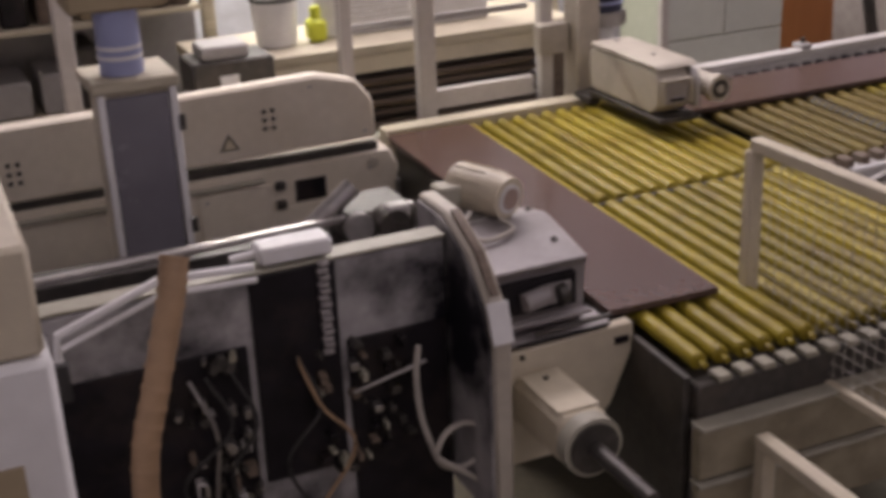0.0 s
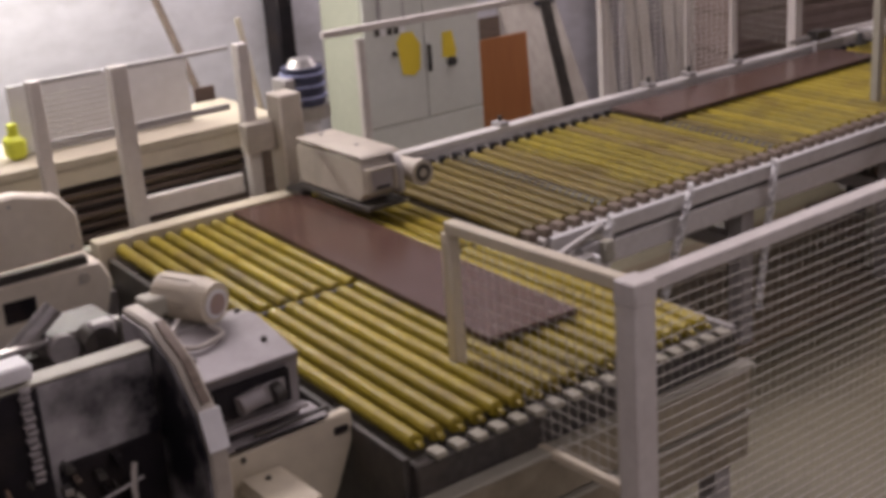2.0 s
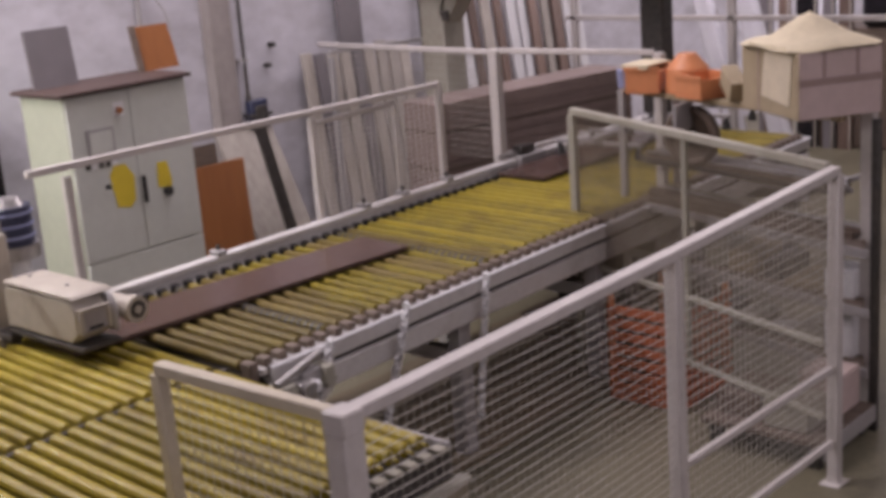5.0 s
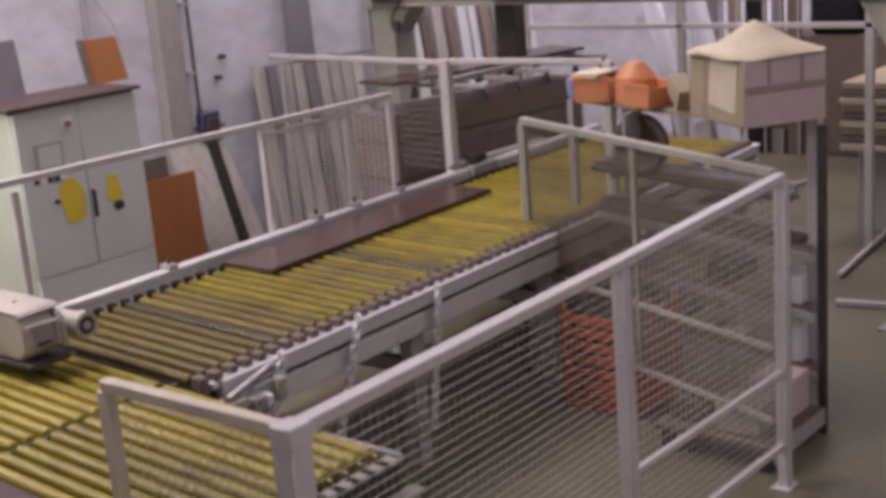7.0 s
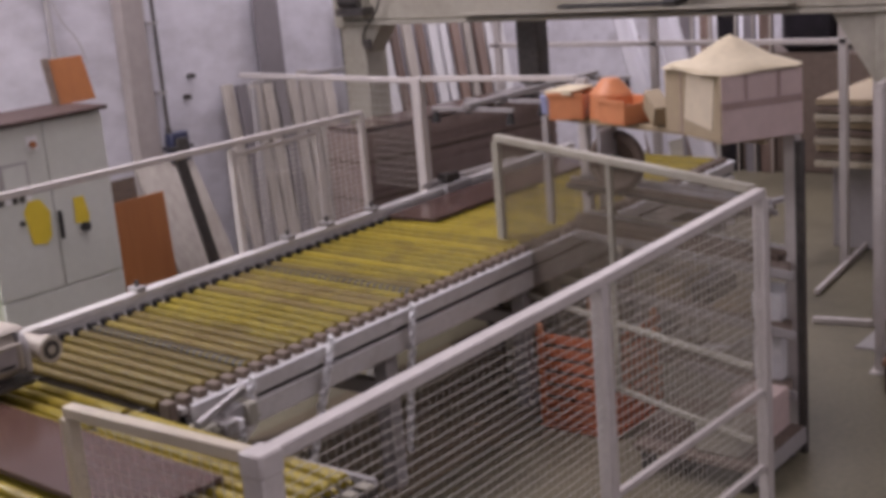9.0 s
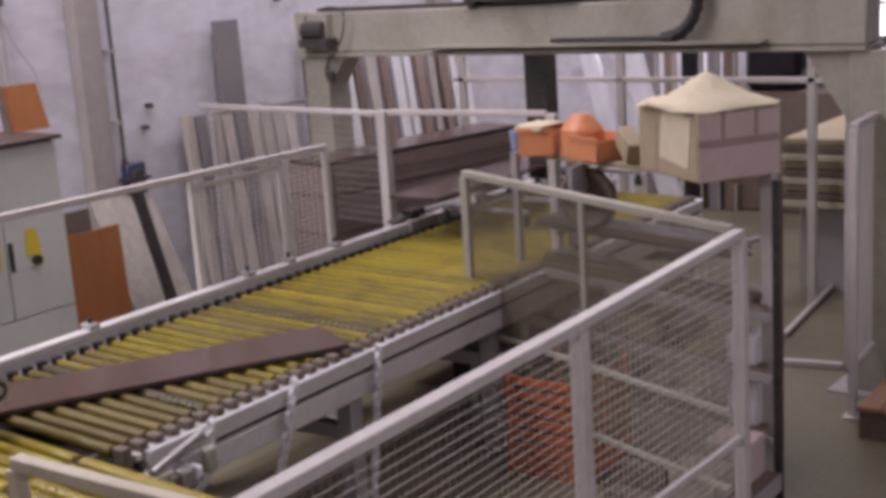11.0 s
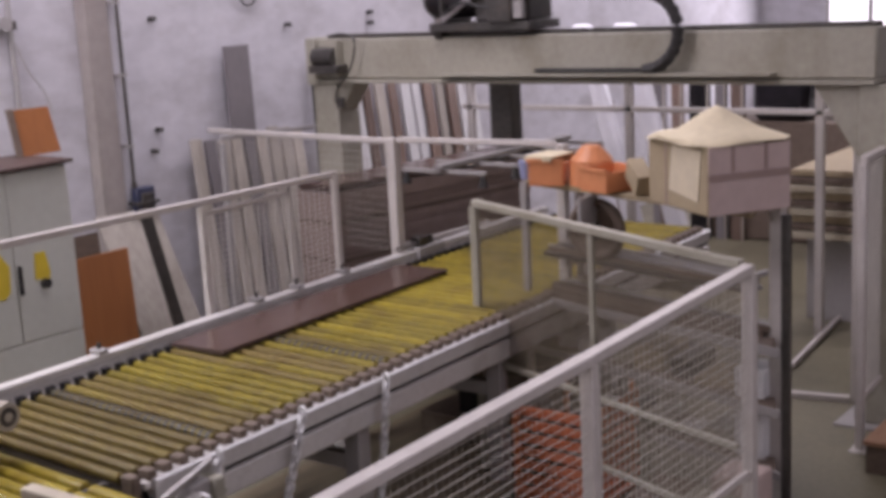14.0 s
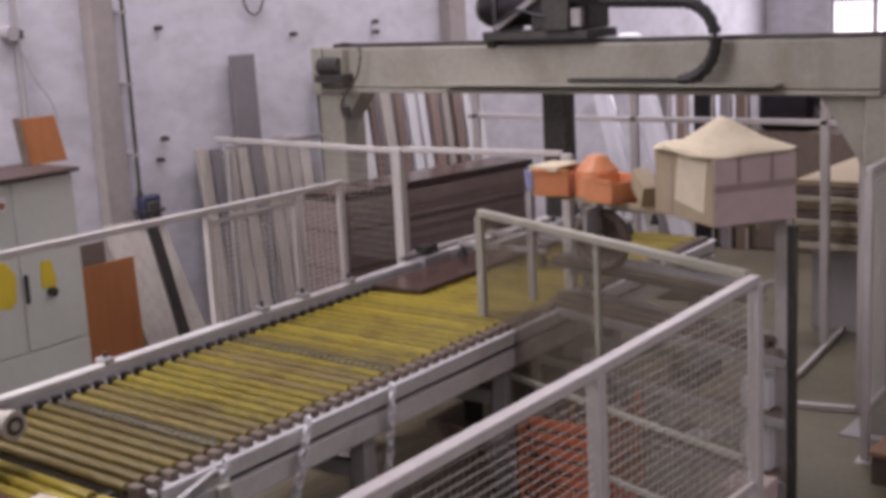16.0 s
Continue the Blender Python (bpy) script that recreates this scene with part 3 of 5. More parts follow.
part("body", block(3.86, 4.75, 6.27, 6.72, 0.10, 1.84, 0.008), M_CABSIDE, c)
door_a = part("door", block(3.87, 4.31, 6.25, 6.268, 0.83, 1.83, 0.004), M_CAB, c)
door_b = part("door", block(4.315, 4.745, 6.25, 6.268, 0.83, 1.83, 0.004), M_CAB, c)
part("lower_panel", block(3.87, 4.745, 6.25, 6.268, 0.12, 0.82, 0.004), M_CAB, c)
part("plinth", block(3.88, 4.76, 6.28, 6.70, 0, 0.10, 0.004), M_DARK, c)
part("top_cover", block(3.82, 4.78, 6.22, 6.76, 1.843, 1.868, 0.004), M_SHEETD, c, "dark board over the top")
part("warning_sticker", prism([(4.10, 1.33), (4.14, 1.39), (4.22, 1.385), (4.275, 1.30), (4.265, 1.15), (4.22, 1.11), (4.13, 1.13)], "y", 6.246, 6.249, 0), M_YPAPER, door_a)
part("warning_sticker", prism([(4.44, 1.19), (4.45, 1.345), (4.525, 1.345), (4.55, 1.22), (4.54, 1.17)], "y", 6.246, 6.249, 0), M_YPAPER, door_b)
part("handle", block(4.326, 4.346, 6.225, 6.249, 1.12, 1.29, 0.003), M_RUBBER, door_b)
part("handle", rod((4.505, 6.249, 1.155), (4.505, 6.22, 1.155), 0.03, 12), M_RUBBER, door_b)
part("knob", rod((4.075, 6.249, 1.27), (4.075, 6.225, 1.27), 0.014, 10), M_RUBBER, door_a)
part("switch_plate", block(4.19, 4.265, 6.246, 6.249, 1.68, 1.765, 0), M_WHITE, door_a)
part("switch_knob", rod((4.225, 6.2455, 1.715), (4.225, 6.225, 1.715), 0.02, 12), M_RED, door_a)
part("document_pocket", block(3.975, 4.17, 6.240, 6.249, 1.47, 1.63, 0.002), M_GREY, door_a)
part("pocket_sheet", block(3.995, 4.15, 6.2365, 6.239, 1.485, 1.61, 0), M_CAB, door_a)
for k in range(5):
    part("name_bar", block(3.945 + k * 0.047, 3.98 + k * 0.047, 6.246, 6.249, 1.395 - 0.002 * k, 1.435 - 0.002 * k, 0), (M_DARK, M_WHITE, M_DARK, M_DARK, M_WHITE)[k], door_a)


def leaning_board(name, x0, x1, yb, yt, z0, z1, th, material, label, shift=0.0, category="board"):
    """A board that leans from (yb, z0) up to (yt, z1)."""
    bm = bmesh.new()
    vs = []
    for yy in (0, -th):
        vs.append([bm.verts.new(p) for p in ((x0, yb + yy, z0), (x1, yb + yy, z0), (x1 + shift, yt + yy, z1), (x0 + shift, yt + yy, z1))])
    bm.faces.new(vs[0])
    bm.faces.new(vs[1][::-1])
    for i in range(4):
        j = (i + 1) % 4
        bm.faces.new((vs[0][i], vs[1][i], vs[1][j], vs[0][j]))
    return tagged(part(name, bm, material), label, category)


leaning_board("grey_board", 3.90, 4.21, 6.62, 6.66, 1.868, 2.22, 0.02, M_GBOARD, "dark grey panel standing on the cabinet")
leaning_board("orange_board", 4.70, 4.985, 6.62, 6.68, 1.868, 2.15, 0.02, M_RED, "orange-brown panel standing on the cabinet", -0.02)
leaning_board("brown_offcut", 4.655, 4.70, 6.60, 6.66, 1.868, 2.16, 0.015, M_WOODD, "narrow dark offcut standing on the cabinet")
leaning_board("orange_board", 4.90, 5.345, 6.47, 6.52, 0.0, 1.185, 0.02, M_RED, "orange-brown board leaning beside the cabinet", 0.0)
leaning_board("brown_offcut", 5.03, 5.23, 6.60, 6.66, 0.0, 1.30, 0.018, M_WOODD, "dark offcut standing behind the orange board")
# dark strip shaped as the shadow gap left of the pale board
leaning_board("shadow_gap_strip", 5.84, 5.93, 6.54, 6.60, 0.0, 1.40, 0.02, M_DARK, "dark strip standing for the shadow gap beside the pale board", -0.30)
leaning_board("pale_board", 5.62, 6.15, 6.55, 7.10, 0.0, 1.30, 0.02, M_PALEPROF, "pale board leaning against the wall", -0.05)
t = thing("wall_socket_box", "dark blue socket box on a wall conduit", "socket box")
part("box", block(5.90, 6.07, 7.02, 7.10, 1.24, 1.46, 0.01), M_BLUE, t)
part("lid", block(5.93, 6.04, 7.0, 7.018, 1.28, 1.42, 0.006), M_DARK, t)
part("conduit", rod((5.915, 7.06, 1.462), (5.915, 7.06, 5.9), 0.014, 8), M_DARK, t)
part("gland", rod((5.915, 7.06, 1.462), (5.915, 7.06, 1.50), 0.022, 10), M_DARK, t)
part("strap", block(5.885, 6.085, 6.995, 7.11, 1.34, 1.36, 0.002), M_DARK, t)
for z in (1.75, 2.25, 2.75):
    part("clip", block(5.893, 5.937, 7.04, 7.15, z, z + 0.02, 0.002), M_GREY, t)
t = thing("wall_cable", "thin pale pipe running up the wall", "pipe")
part("pipe", rod((5.12, 7.17, 0.0), (5.12, 7.17, 5.9), 0.018, 8), M_GREY, t)
part("junction", rod((5.06, 7.12, 2.66), (5.06, 7.2, 2.66), 0.05, 14), M_GREY, t)
part("drop_cord", tube(curve_points([(5.12, 7.15, 2.55), (5.2, 7.14, 2.35), (5.3, 7.13, 2.2), (5.34, 7.12, 2.05)], 6), 0.005, 6), M_GREY, t)
part("clip", block(5.08, 5.16, 7.15, 7.2, 2.62, 2.68, 0.004), M_DARK, t)
leaning_board("grey_board", 6.97, 7.22, 7.10, 7.15, 0.0, 2.385, 0.03, M_GBOARD, "tall grey board leaning on the wall")
for k in range(9):
    x = 6.50 + k * 0.137
    leaning_board("profile_strip", x, x + 0.10, 6.9, 7.12, 0.0, 1.72 - 0.02 * (k % 3), 0.03, M_GBOARD if k in (1, 4) else M_PALEPROF, "pale profile strip leaning against the wall", 0.02, "profile")
leaning_board("dark_strip", 7.95, 8.0, 7.10, 7.16, 0.0, 2.13, 0.02, M_DARK, "narrow dark strip leaning against the wall", 0.0, "strip")
t = thing("strip_rack", "grey tube rack holding the leaning strips", "rack")
part("rail", beam((6.55, 6.82, 1.74), (7.80, 6.82, 1.70), 0.03, 0.03), M_GREY, t)
for px in (6.57, 7.78):
    part("post", block(px - 0.02, px + 0.02, 6.80, 6.84, 0, 1.70, 0.003), M_GREY, t)
for k in range(12):
    x = 8.285 + k * 0.172
    leaning_board("profile_strip", x, x + 0.09 + 0.03 * (k % 2), 6.95, 7.12, 0.0, 2.21 - 0.05 * (k % 4), 0.03, (M_WHITE, M_WHITE, M_BROWNPROF, M_PALEPROF, M_BROWNPROF)[k % 5], "long profile strip leaning against the wall", -0.12, "profile")
t = thing("wall_hook", "small dark hooks fixed on the wall", "hook")
for hx, hz in ((7.74, 2.51), (8.79, 2.56), (8.79, 2.47), (6.29, 1.83), (6.23, 1.68), (6.32, 2.63)):
    part("hook", rod((hx, 7.14, hz), (hx, 7.2, hz), 0.018, 8), M_DARK, t)
t = thing("cable_loop", "loop of thin cable hanging on the wall", "cable")
part("cable", tube([(7.31 + 0.11 * math.sin(a), 7.17, 2.84 + 0.16 * math.cos(a)) for a in [k * 0.4 for k in range(4, 13)]], 0.008, 6), M_DARK, t)

# ---- far fence beside the guide rail ----
t = thing("guard_fence", "cream guard fence with mesh at the end of the conveyor", "fence", group="guard fences")
part("post", block(6.455, 6.525, 5.11, 5.18, 0.95, 1.80, 0.004), M_FENCE, t)
part("top_rail", beam((6.49, 5.19, 1.78), (6.76, 7.15, 1.77), 0.035, 0.035), M_FENCE, t)
part("top_rail", beam((6.49, 5.10, 1.79), (6.50, 3.90, 1.80), 0.035, 0.035), M_FENCE, t)
part("bottom_rail", beam((6.54, 5.15, 1.07), (7.6, 5.18, 1.04), 0.03, 0.03), M_FENCE, t)
part("post", block(6.47, 6.53, 3.83, 3.89, 0, 1.80, 0.004), M_FENCE, t)
bm = bmesh.new()
for k in range(15):
    beam((6.49, 5.19, 1.05 + 0.05 * k), (6.76, 7.15, 1.05 + 0.05 * k), 0.002, 0.002, 0, bm)
for k in range(42):
    p = Vector((6.49, 5.19, 0)).lerp(Vector((6.76, 7.15, 0)), (k + 0.5) / 42)
    beam(p + Vector((0, 0, 1.03)), p + Vector((0, 0, 1.77)), 0.002, 0.002, 0, bm)
part("wire_mesh", bm, M_WIRE, t)["kind"] = "stuff"

t = thing("stop_unit", "small dark end stop with a chrome rod beside the fence post", "machine part")
part("base", block(6.56, 6.86, 5.03, 5.16, 0.80, 1.055, 0.006), M_GREY, t)
part("rod", rod((6.40, 5.10, 1.075), (6.82, 5.09, 1.075), 0.014, 10), M_STEEL, t)
part("block", block(6.60, 6.70, 5.05, 5.13, 1.056, 1.12, 0.006), M_DARK, t)
part("knob", rod((6.76, 5.09, 1.056), (6.76, 5.09, 1.11), 0.025, 12), M_DARK, t)

# ---- stack of finished sheets ----
for nm, x0, x1, y0, y1, n in (("board_stack", 6.70, 8.70, 5.55, 5.95, 53),):
    t = thing(nm, "tall stack of brown boards on timber bearers", "stack")
    t.matrix_world = pose(6.47, 5.67, 0, 0, 0, -9) @ pose(-6.70, -5.55, 0)
    for k in range(3):
        part("bearer", block(x0 + 0.1 + k * (x1 - x0 - 0.3) / 2, x0 + 0.2 + k * (x1 - x0 - 0.3) / 2, y0, y1, 0, 0.1, 0.004), M_WOODD, t)
    for k in range(n):
        o = random.uniform(-0.005, 0.005)
        part("board", block(x0 + o, x1 + o, y0 - o, y1 - o, 0.102 + k * 0.0245, 0.125 + k * 0.0245, 0), M_STACK if k % 11 else M_WOODD, t)

# ---- gantry crane ----
g = thing("gantry", "beige steel portal gantry over the conveyor end", "gantry")
GX = 7.56
part("beam", block(GX - 0.12, GX + 0.12, 2.30, 6.60, 2.10, 2.40, 0.012), M_CREAM_D, g)
part("beam_flange", block(GX - 0.16, GX + 0.16, 2.30, 6.60, 2.07, 2.097, 0.003), M_CREAM_D, g)
part("top_rail", block(GX - 0.05, GX + 0.05, 2.32, 6.55, 2.403, 2.43, 0.003), M_DARK, g)
for y0, y1, s in ((2.16, 2.40, 1), (6.42, 6.66, -1)):
    part("column", block(GX - 0.13, GX + 0.13, y0, y1, 0.012, 2.068, 0.008), M_CREAM_D, g)
    part("foot_plate", block(GX - 0.22, GX + 0.22, y0 - 0.1, y1 + 0.1, 0, 0.012, 0.002), M_GREY, g)
    ye = y1 if s > 0 else y0
    part("gusset", prism([(ye, 2.065), (ye + s * (0.28 if s > 0 else 0.16), 2.065), (ye, 1.62 if s > 0 else 1.85)], "x", GX - 0.10, GX + 0.10, 0.004), M_CREAM_D, g)
part("end_cap", block(GX - 0.15, GX + 0.15, 6.605, 6.70, 2.05, 2.41, 0.006), M_CREAM_D, g)
part("end_motor", rod((GX - 0.2, 6.35, 2.27), (GX - 0.2, 6.55, 2.27), 0.07, 12), M_DARK, g)
part("end_flange", block(GX - 0.20, GX - 0.122, 6.34, 6.40, 2.12, 2.40, 0.004), M_CREAM_D, g)
part("end_cable", tube(curve_points([(GX - 0.15, 6.45, 2.41), (GX - 0.2, 6.3, 2.44), (GX - 0.21, 6.15, 2.40), (GX - 0.2, 6.2, 2.20), (GX - 0.17, 6.38, 2.02), (GX - 0.15, 6.42, 1.92)], 6), 0.008, 6), M_DARK, g)
part("lower_hook", block(GX - 0.17, GX - 0.132, 6.34, 6.40, 1.88, 1.96, 0.004), M_DARK, g)
part("end_bracket", block(GX - 0.26, GX - 0.125, 6.30, 6.58, 2.15, 2.21, 0.004), M_DARK, g)

CARR = thing("gantry_carriage", "dark gantry carriage with lifting mast and vacuum frame", "carriage", (GX, 5.2, 2.435))
part("plate", block(-0.2, 0.2, -0.42, 0.42, 0.0, 0.06, 0.006), M_DARK, CARR)
part("gearbox", block(-0.16, 0.14, -0.40, 0.05, 0.062, 0.46, 0.015), M_DARK, CARR)
part("motor", rod((-0.05, 0.06, 0.22), (-0.05, 0.45, 0.22), 0.13, 16), M_BLACK, CARR)
MAST = part("mast", block(0.17, 0.31, -0.005, 0.185, -0.95, 1.25, 0.006), M_DARK, CARR)
part("mast_rail", block(0.313, 0.335, 0.07, 0.11, -0.95, 1.25, 0.003), M_STEEL, MAST)
part("vacuum_frame", block(-0.75, 0.95, -0.035, 0.035, -0.99, -0.955, 0.004), M_GREY, MAST)
for k in range(5):
    part("cross_bar", block(-0.7 + k * 0.39, -0.66 + k * 0.39, -0.35, 0.35, -1.02, -0.993, 0.003), M_GREY, MAST)
    for s in (-0.32, 0.32):
        part("suction_cup", rod((-0.68 + k * 0.39, s, -1.10), (-0.68 + k * 0.39, s, -1.022), 0.035, 10, 0.015), M_RUBBER, MAST)
part("brake", rod((-0.05, 0.455, 0.22), (-0.05, 0.50, 0.22), 0.10, 16), M_DARK, CARR)
part("rear_bracket", block(-0.19, 0.16, 0.30, 0.335, 0.062, 0.52, 0.006), M_DARK, CARR)
part("gear_flange", rod((-0.175, -0.17, 0.24), (-0.161, -0.17, 0.24), 0.10, 16), M_HOOD, CARR, "grey gearbox flange")
part("flange_hub", rod((-0.20, -0.17, 0.24), (-0.176, -0.17, 0.24), 0.045, 14), M_STEEL, CARR)
part("brace", beam((-0.20, 0.30, 0.08), (-0.20, -0.12, 0.34), 0.03, 0.04), M_HOOD, CARR, "slanting grey brace")
part("air_hose", tube(curve_points([(-0.21, 0.28, 0.12), (-0.24, 0.1, 0.20), (-0.23, -0.15, 0.16), (-0.22, -0.35, 0.30)], 8), 0.012, 6), M_RUBBER, CARR)
part("valve_block", block(-0.215, -0.163, -0.38, -0.27, 0.08, 0.20, 0.005), M_GREY, CARR)
part("roller_guide", rod((-0.10, 0.36, -0.01), (-0.10, 0.42, -0.01), 0.05, 14), M_DARK, CARR)
part("chain_arm", block(-0.24, -0.12, -0.3, -0.1, 0.06, 0.33, 0.006), M_DARK, CARR)
RUN = curve_points([(-0.2, -0.25, 0.27), (-0.2, -0.5, 0.265), (-0.2, -0.8, 0.25), (-0.2, -1.0, 0.235)], 4)
part("chain_run", tube(RUN, 0.036, 8), M_RUBBER, CARR)
for k in range(1, len(RUN) - 1):
    u_ = (RUN[k + 1] - RUN[k]).normalized() * 0.022
    part("chain_link", rod(RUN[k] - u_, RUN[k] + u_, 0.043, 8), M_RUBBER, CARR)
# half of the chain's bend: it travels at half the carriage's speed
BEND = [Vector((-0.2, -0.54 - 0.055 * k, 0.24 - 0.002 * k)) for k in range(10)]
BEND += [Vector((-0.2, -1.085 - 0.245 * math.sin(a), -0.025 + 0.245 * math.cos(a))) for a in [math.pi * k / 12 for k in range(13)]]
LOOP = part("energy_chain", tube(BEND, 0.036, 8), M_RUBBER, CARR, "black cable chain bend")
for k in range(1, len(BEND) - 1):
    u_ = (BEND[k + 1] - BEND[k]).normalized() * 0.022
    part("chain_link", rod(BEND[k] - u_, BEND[k] + u_, 0.042, 8), M_RUBBER, LOOP)
part("lower_run", block(-0.235, -0.165, -1.09, -0.28, -0.283, -0.258, 0.004), M_RUBBER, LOOP)
part("chain_tray", block(GX - 0.24, GX - 0.122, 2.9, 5.4, 2.125, 2.142, 0.003), M_CREAM_D, g)

# ---- storage rack with boxes, outside the bay ----
r = thing("storage_rack", "grey steel rack with shelves full of parts", "rack")
for x, y, m_, w_ in ((5.71, 2.15, M_DARK, 0.02), (5.90, 2.27, M_FENCE, 0.032), (6.17, 3.92, M_GREY, 0.02), (6.62, 3.81, M_FENCE, 0.03)):
    part("post", block(x - w_, x + w_, y - w_, y + w_, 0, 1.62, 0.003), m_, r)
for z in (0.30, 0.62, 0.93, 1.60):
    part("shelf", prism([(5.69, 2.19), (6.06, 2.36), (6.59, 3.80), (6.16, 3.90)] if z < 1.2 else [(5.66, 2.30), (6.06, 2.40), (6.62, 3.84), (6.19, 3.94)], "z", z, z + 0.03, 0.003), M_WOODD if z < 1.2 else M_CARD, r)
for z in (0.29, 0.61, 0.92):
    part("shelf_edge", beam((5.68, 2.17, z + 0.02), (6.145, 3.90, z + 0.02), 0.012, 0.05), M_GREY, r)
rng = random.Random(5)
for z in (0.331, 0.651):
    y = 2.50
    while y < 3.7:
        w_ = rng.uniform(0.10, 0.22)
        h_ = rng.uniform(0.03, 0.12)
        xs = 5.69 + 0.262 * (y - 2.18)
        k = rng.choice([0, 1, 2, 3, 3])
        if k == 0:
            tagged(part("coil", rod((xs + 0.22, y + 0.06, z), (xs + 0.22, y + 0.06, z + h_ * 0.6), 0.09, 16), rng.choice([M_STEEL, M_DARK, M_GREY])), "grey metal coil lying on the rack shelf", "coil")
        else:
            tagged(part("parts_bin", block(xs + 0.10, xs + 0.40, y, y + w_, z, z + h_, 0.006), rng.choice([M_CREAM_D, M_DARK, M_CARD, M_FENCE, M_WOODD, M_GREY])), "small parts bin on the rack shelf", "bin")
        y += w_ + rng.uniform(0.03, 0.07)


rack_rng = random.Random(11)
for z in (0.961, 1.196):
    t = thing("profile_bundle", "bundle of thin metal profiles lying along the rack", "bundle", group="profile bundles")
    for k in range(14):
        low = k < 9
        o = 0.03 + 0.035 * k if low else 0.048 + 0.05 * (k - 9)
        e = rack_rng.uniform(0.0, 0.25)
        zz = z + (0.014 if low else 0.041)
        part("profile", beam((5.72 + o + 0.262 * e, 2.26 + 0.2 * o + e, zz), (6.13 + o, 3.84 - 0.2 * o - 0.3 * e, zz), 0.022, 0.026, 0), rack_rng.choice([M_STEEL, M_CREAM_D, M_GREY, M_DARK, M_WOODD]), t)
part("rack_arm", beam((5.78, 2.60, 1.18), (6.32, 2.50, 1.18), 0.03, 0.03), M_GREY, r)
part("rack_arm", beam((6.08, 3.62, 1.18), (6.58, 3.52, 1.18), 0.03, 0.03), M_GREY, r)


def carton():
    t = thing("cardboard_box", "large cardboard box with tape and a paper flap, on the rack", "box")
    # slightly turned box
    m = pose(5.796, 2.54, 1.632, 0, 0, -34)
    t.matrix_world = m
    part("side_wall", block(-0.225, 0.225, -0.285, 0.285, 0, 0.33, 0.006), M_CARD, t)
    # paler, pinker sheet over one side; the other sides are darker brown
    part("paler_face", block(-0.221, 0.221, -0.2895, -0.2855, 0.004, 0.326, 0), M_CARDP, t)
    part("tape", block(-0.223, 0.223, -0.2925, -0.290, 0.165, 0.20, 0), M_TAPE, t)
    part("label_sheet", prism([(-0.235, 0.315), (0.035, 0.315), (0.075, 0.09), (-0.20, 0.06)], "x", -0.2295, -0.226, 0), M_PAPERD, t)
    part("flap_edge", block(-0.228, -0.2255, 0.10, 0.11, 0.0, 0.32, 0), M_TAPE, t)
    for x in (-0.10, 0.08):
        part("flute_strip", block(x, x + 0.02, -0.292, -0.290, 0.203, 0.324, 0), M_TAPE, t)
    # crumpled cone of paper on top
    bm = bmesh.new()
    rings = []
    rr = random.Random(3)
    for rad, z in ((0.36, 0.342), (0.30, 0.365), (0.20, 0.39), (0.12, 0.435), (0.05, 0.48), (0.012, 0.495)):
        ring = []
        for k in range(18):
            a = 2 * math.pi * k / 18
            q = rad * (1 + rr.uniform(-0.08, 0.08))
            ring.append(bm.verts.new((max(-0.27, min(0.27, q * math.cos(a))), max(-0.31, min(0.31, q * math.sin(a))), z - 0.01 + rr.uniform(-0.006, 0.006) + (0.003 if rad > 0.3 else 0))))
        rings.append(ring)
    for a, b in zip(rings, rings[1:]):
        for k in range(18):
            bm.faces.new((a[k], a[(k + 1) % 18], b[(k + 1) % 18], b[k]))
    bm.faces.new(rings[-1])
    bm.faces.new(rings[0][::-1])
    part("paper_flap", bm, M_PAPER, t, "crumpled cream paper heap")


carton()


def open_bin(x, y, z, sx, sy, sz, rz, label):
    t = thing("orange_bin", label, "bin", group="orange bins on the rack")
    t.matrix_world = pose(x, y, z, 0, 0, rz)
    th = 0.012
    part("base", block(-sx, sx, -sy, sy, 0, th, 0.002), M_ORANGE, t)
    part("side", block(-sx, -sx + th, -sy, sy, th, sz, 0.002), M_ORANGE, t)
    part("side", block(sx - th, sx, -sy, sy, th, sz, 0.002), M_ORANGE, t)
    part("side", block(-sx + th, sx - th, -sy, -sy + th, th, sz * 0.85, 0.002), M_ORANGE, t)
    part("side", block(-sx + th, sx - th, sy - th, sy, th, sz, 0.002), M_ORANGE, t)
    part("rim", block(-sx - 0.008, -sx - 0.001, -sy - 0.008, sy + 0.008, sz - 0.02, sz + 0.003, 0.001), M_ORANGE, t)
    return t


open_bin(6.12, 3.70, 1.632, 0.12, 0.10, 0.15, 15, "orange plastic bin with a pale lid on the rack")
open_bin(6.02, 3.27, 1.632, 0.12, 0.11, 0.13, -20, "orange plastic bin open at the top on the rack")
t = thing("bin_lid", "pale cream lid lying over the orange bin", "lid")
part("lid", block(6.0, 6.24, 3.62, 3.80, 1.786, 1.80, 0.004), M_PAPER, t)
part("lip", block(5.992, 5.999, 3.62, 3.80, 1.772, 1.80, 0.002), M_PAPER, t)
t = thing("orange_tub", "round orange tub lying on the rack", "tub")
part("body", rod((6.16, 3.46, 1.632), (6.16, 3.46, 1.77), 0.13, 20, 0.12), M_ORANGE, t)
part("dome", rod((6.16, 3.46, 1.771), (6.16, 3.46, 1.85), 0.12, 20, 0.05), M_ORANGE, t)
tagged(part("small_carton", beam((5.87, 2.98, 1.685), (6.0, 3.11, 1.765), 0.09, 0.115), M_CARD), "small open carton tipped on the rack shelf", "box")
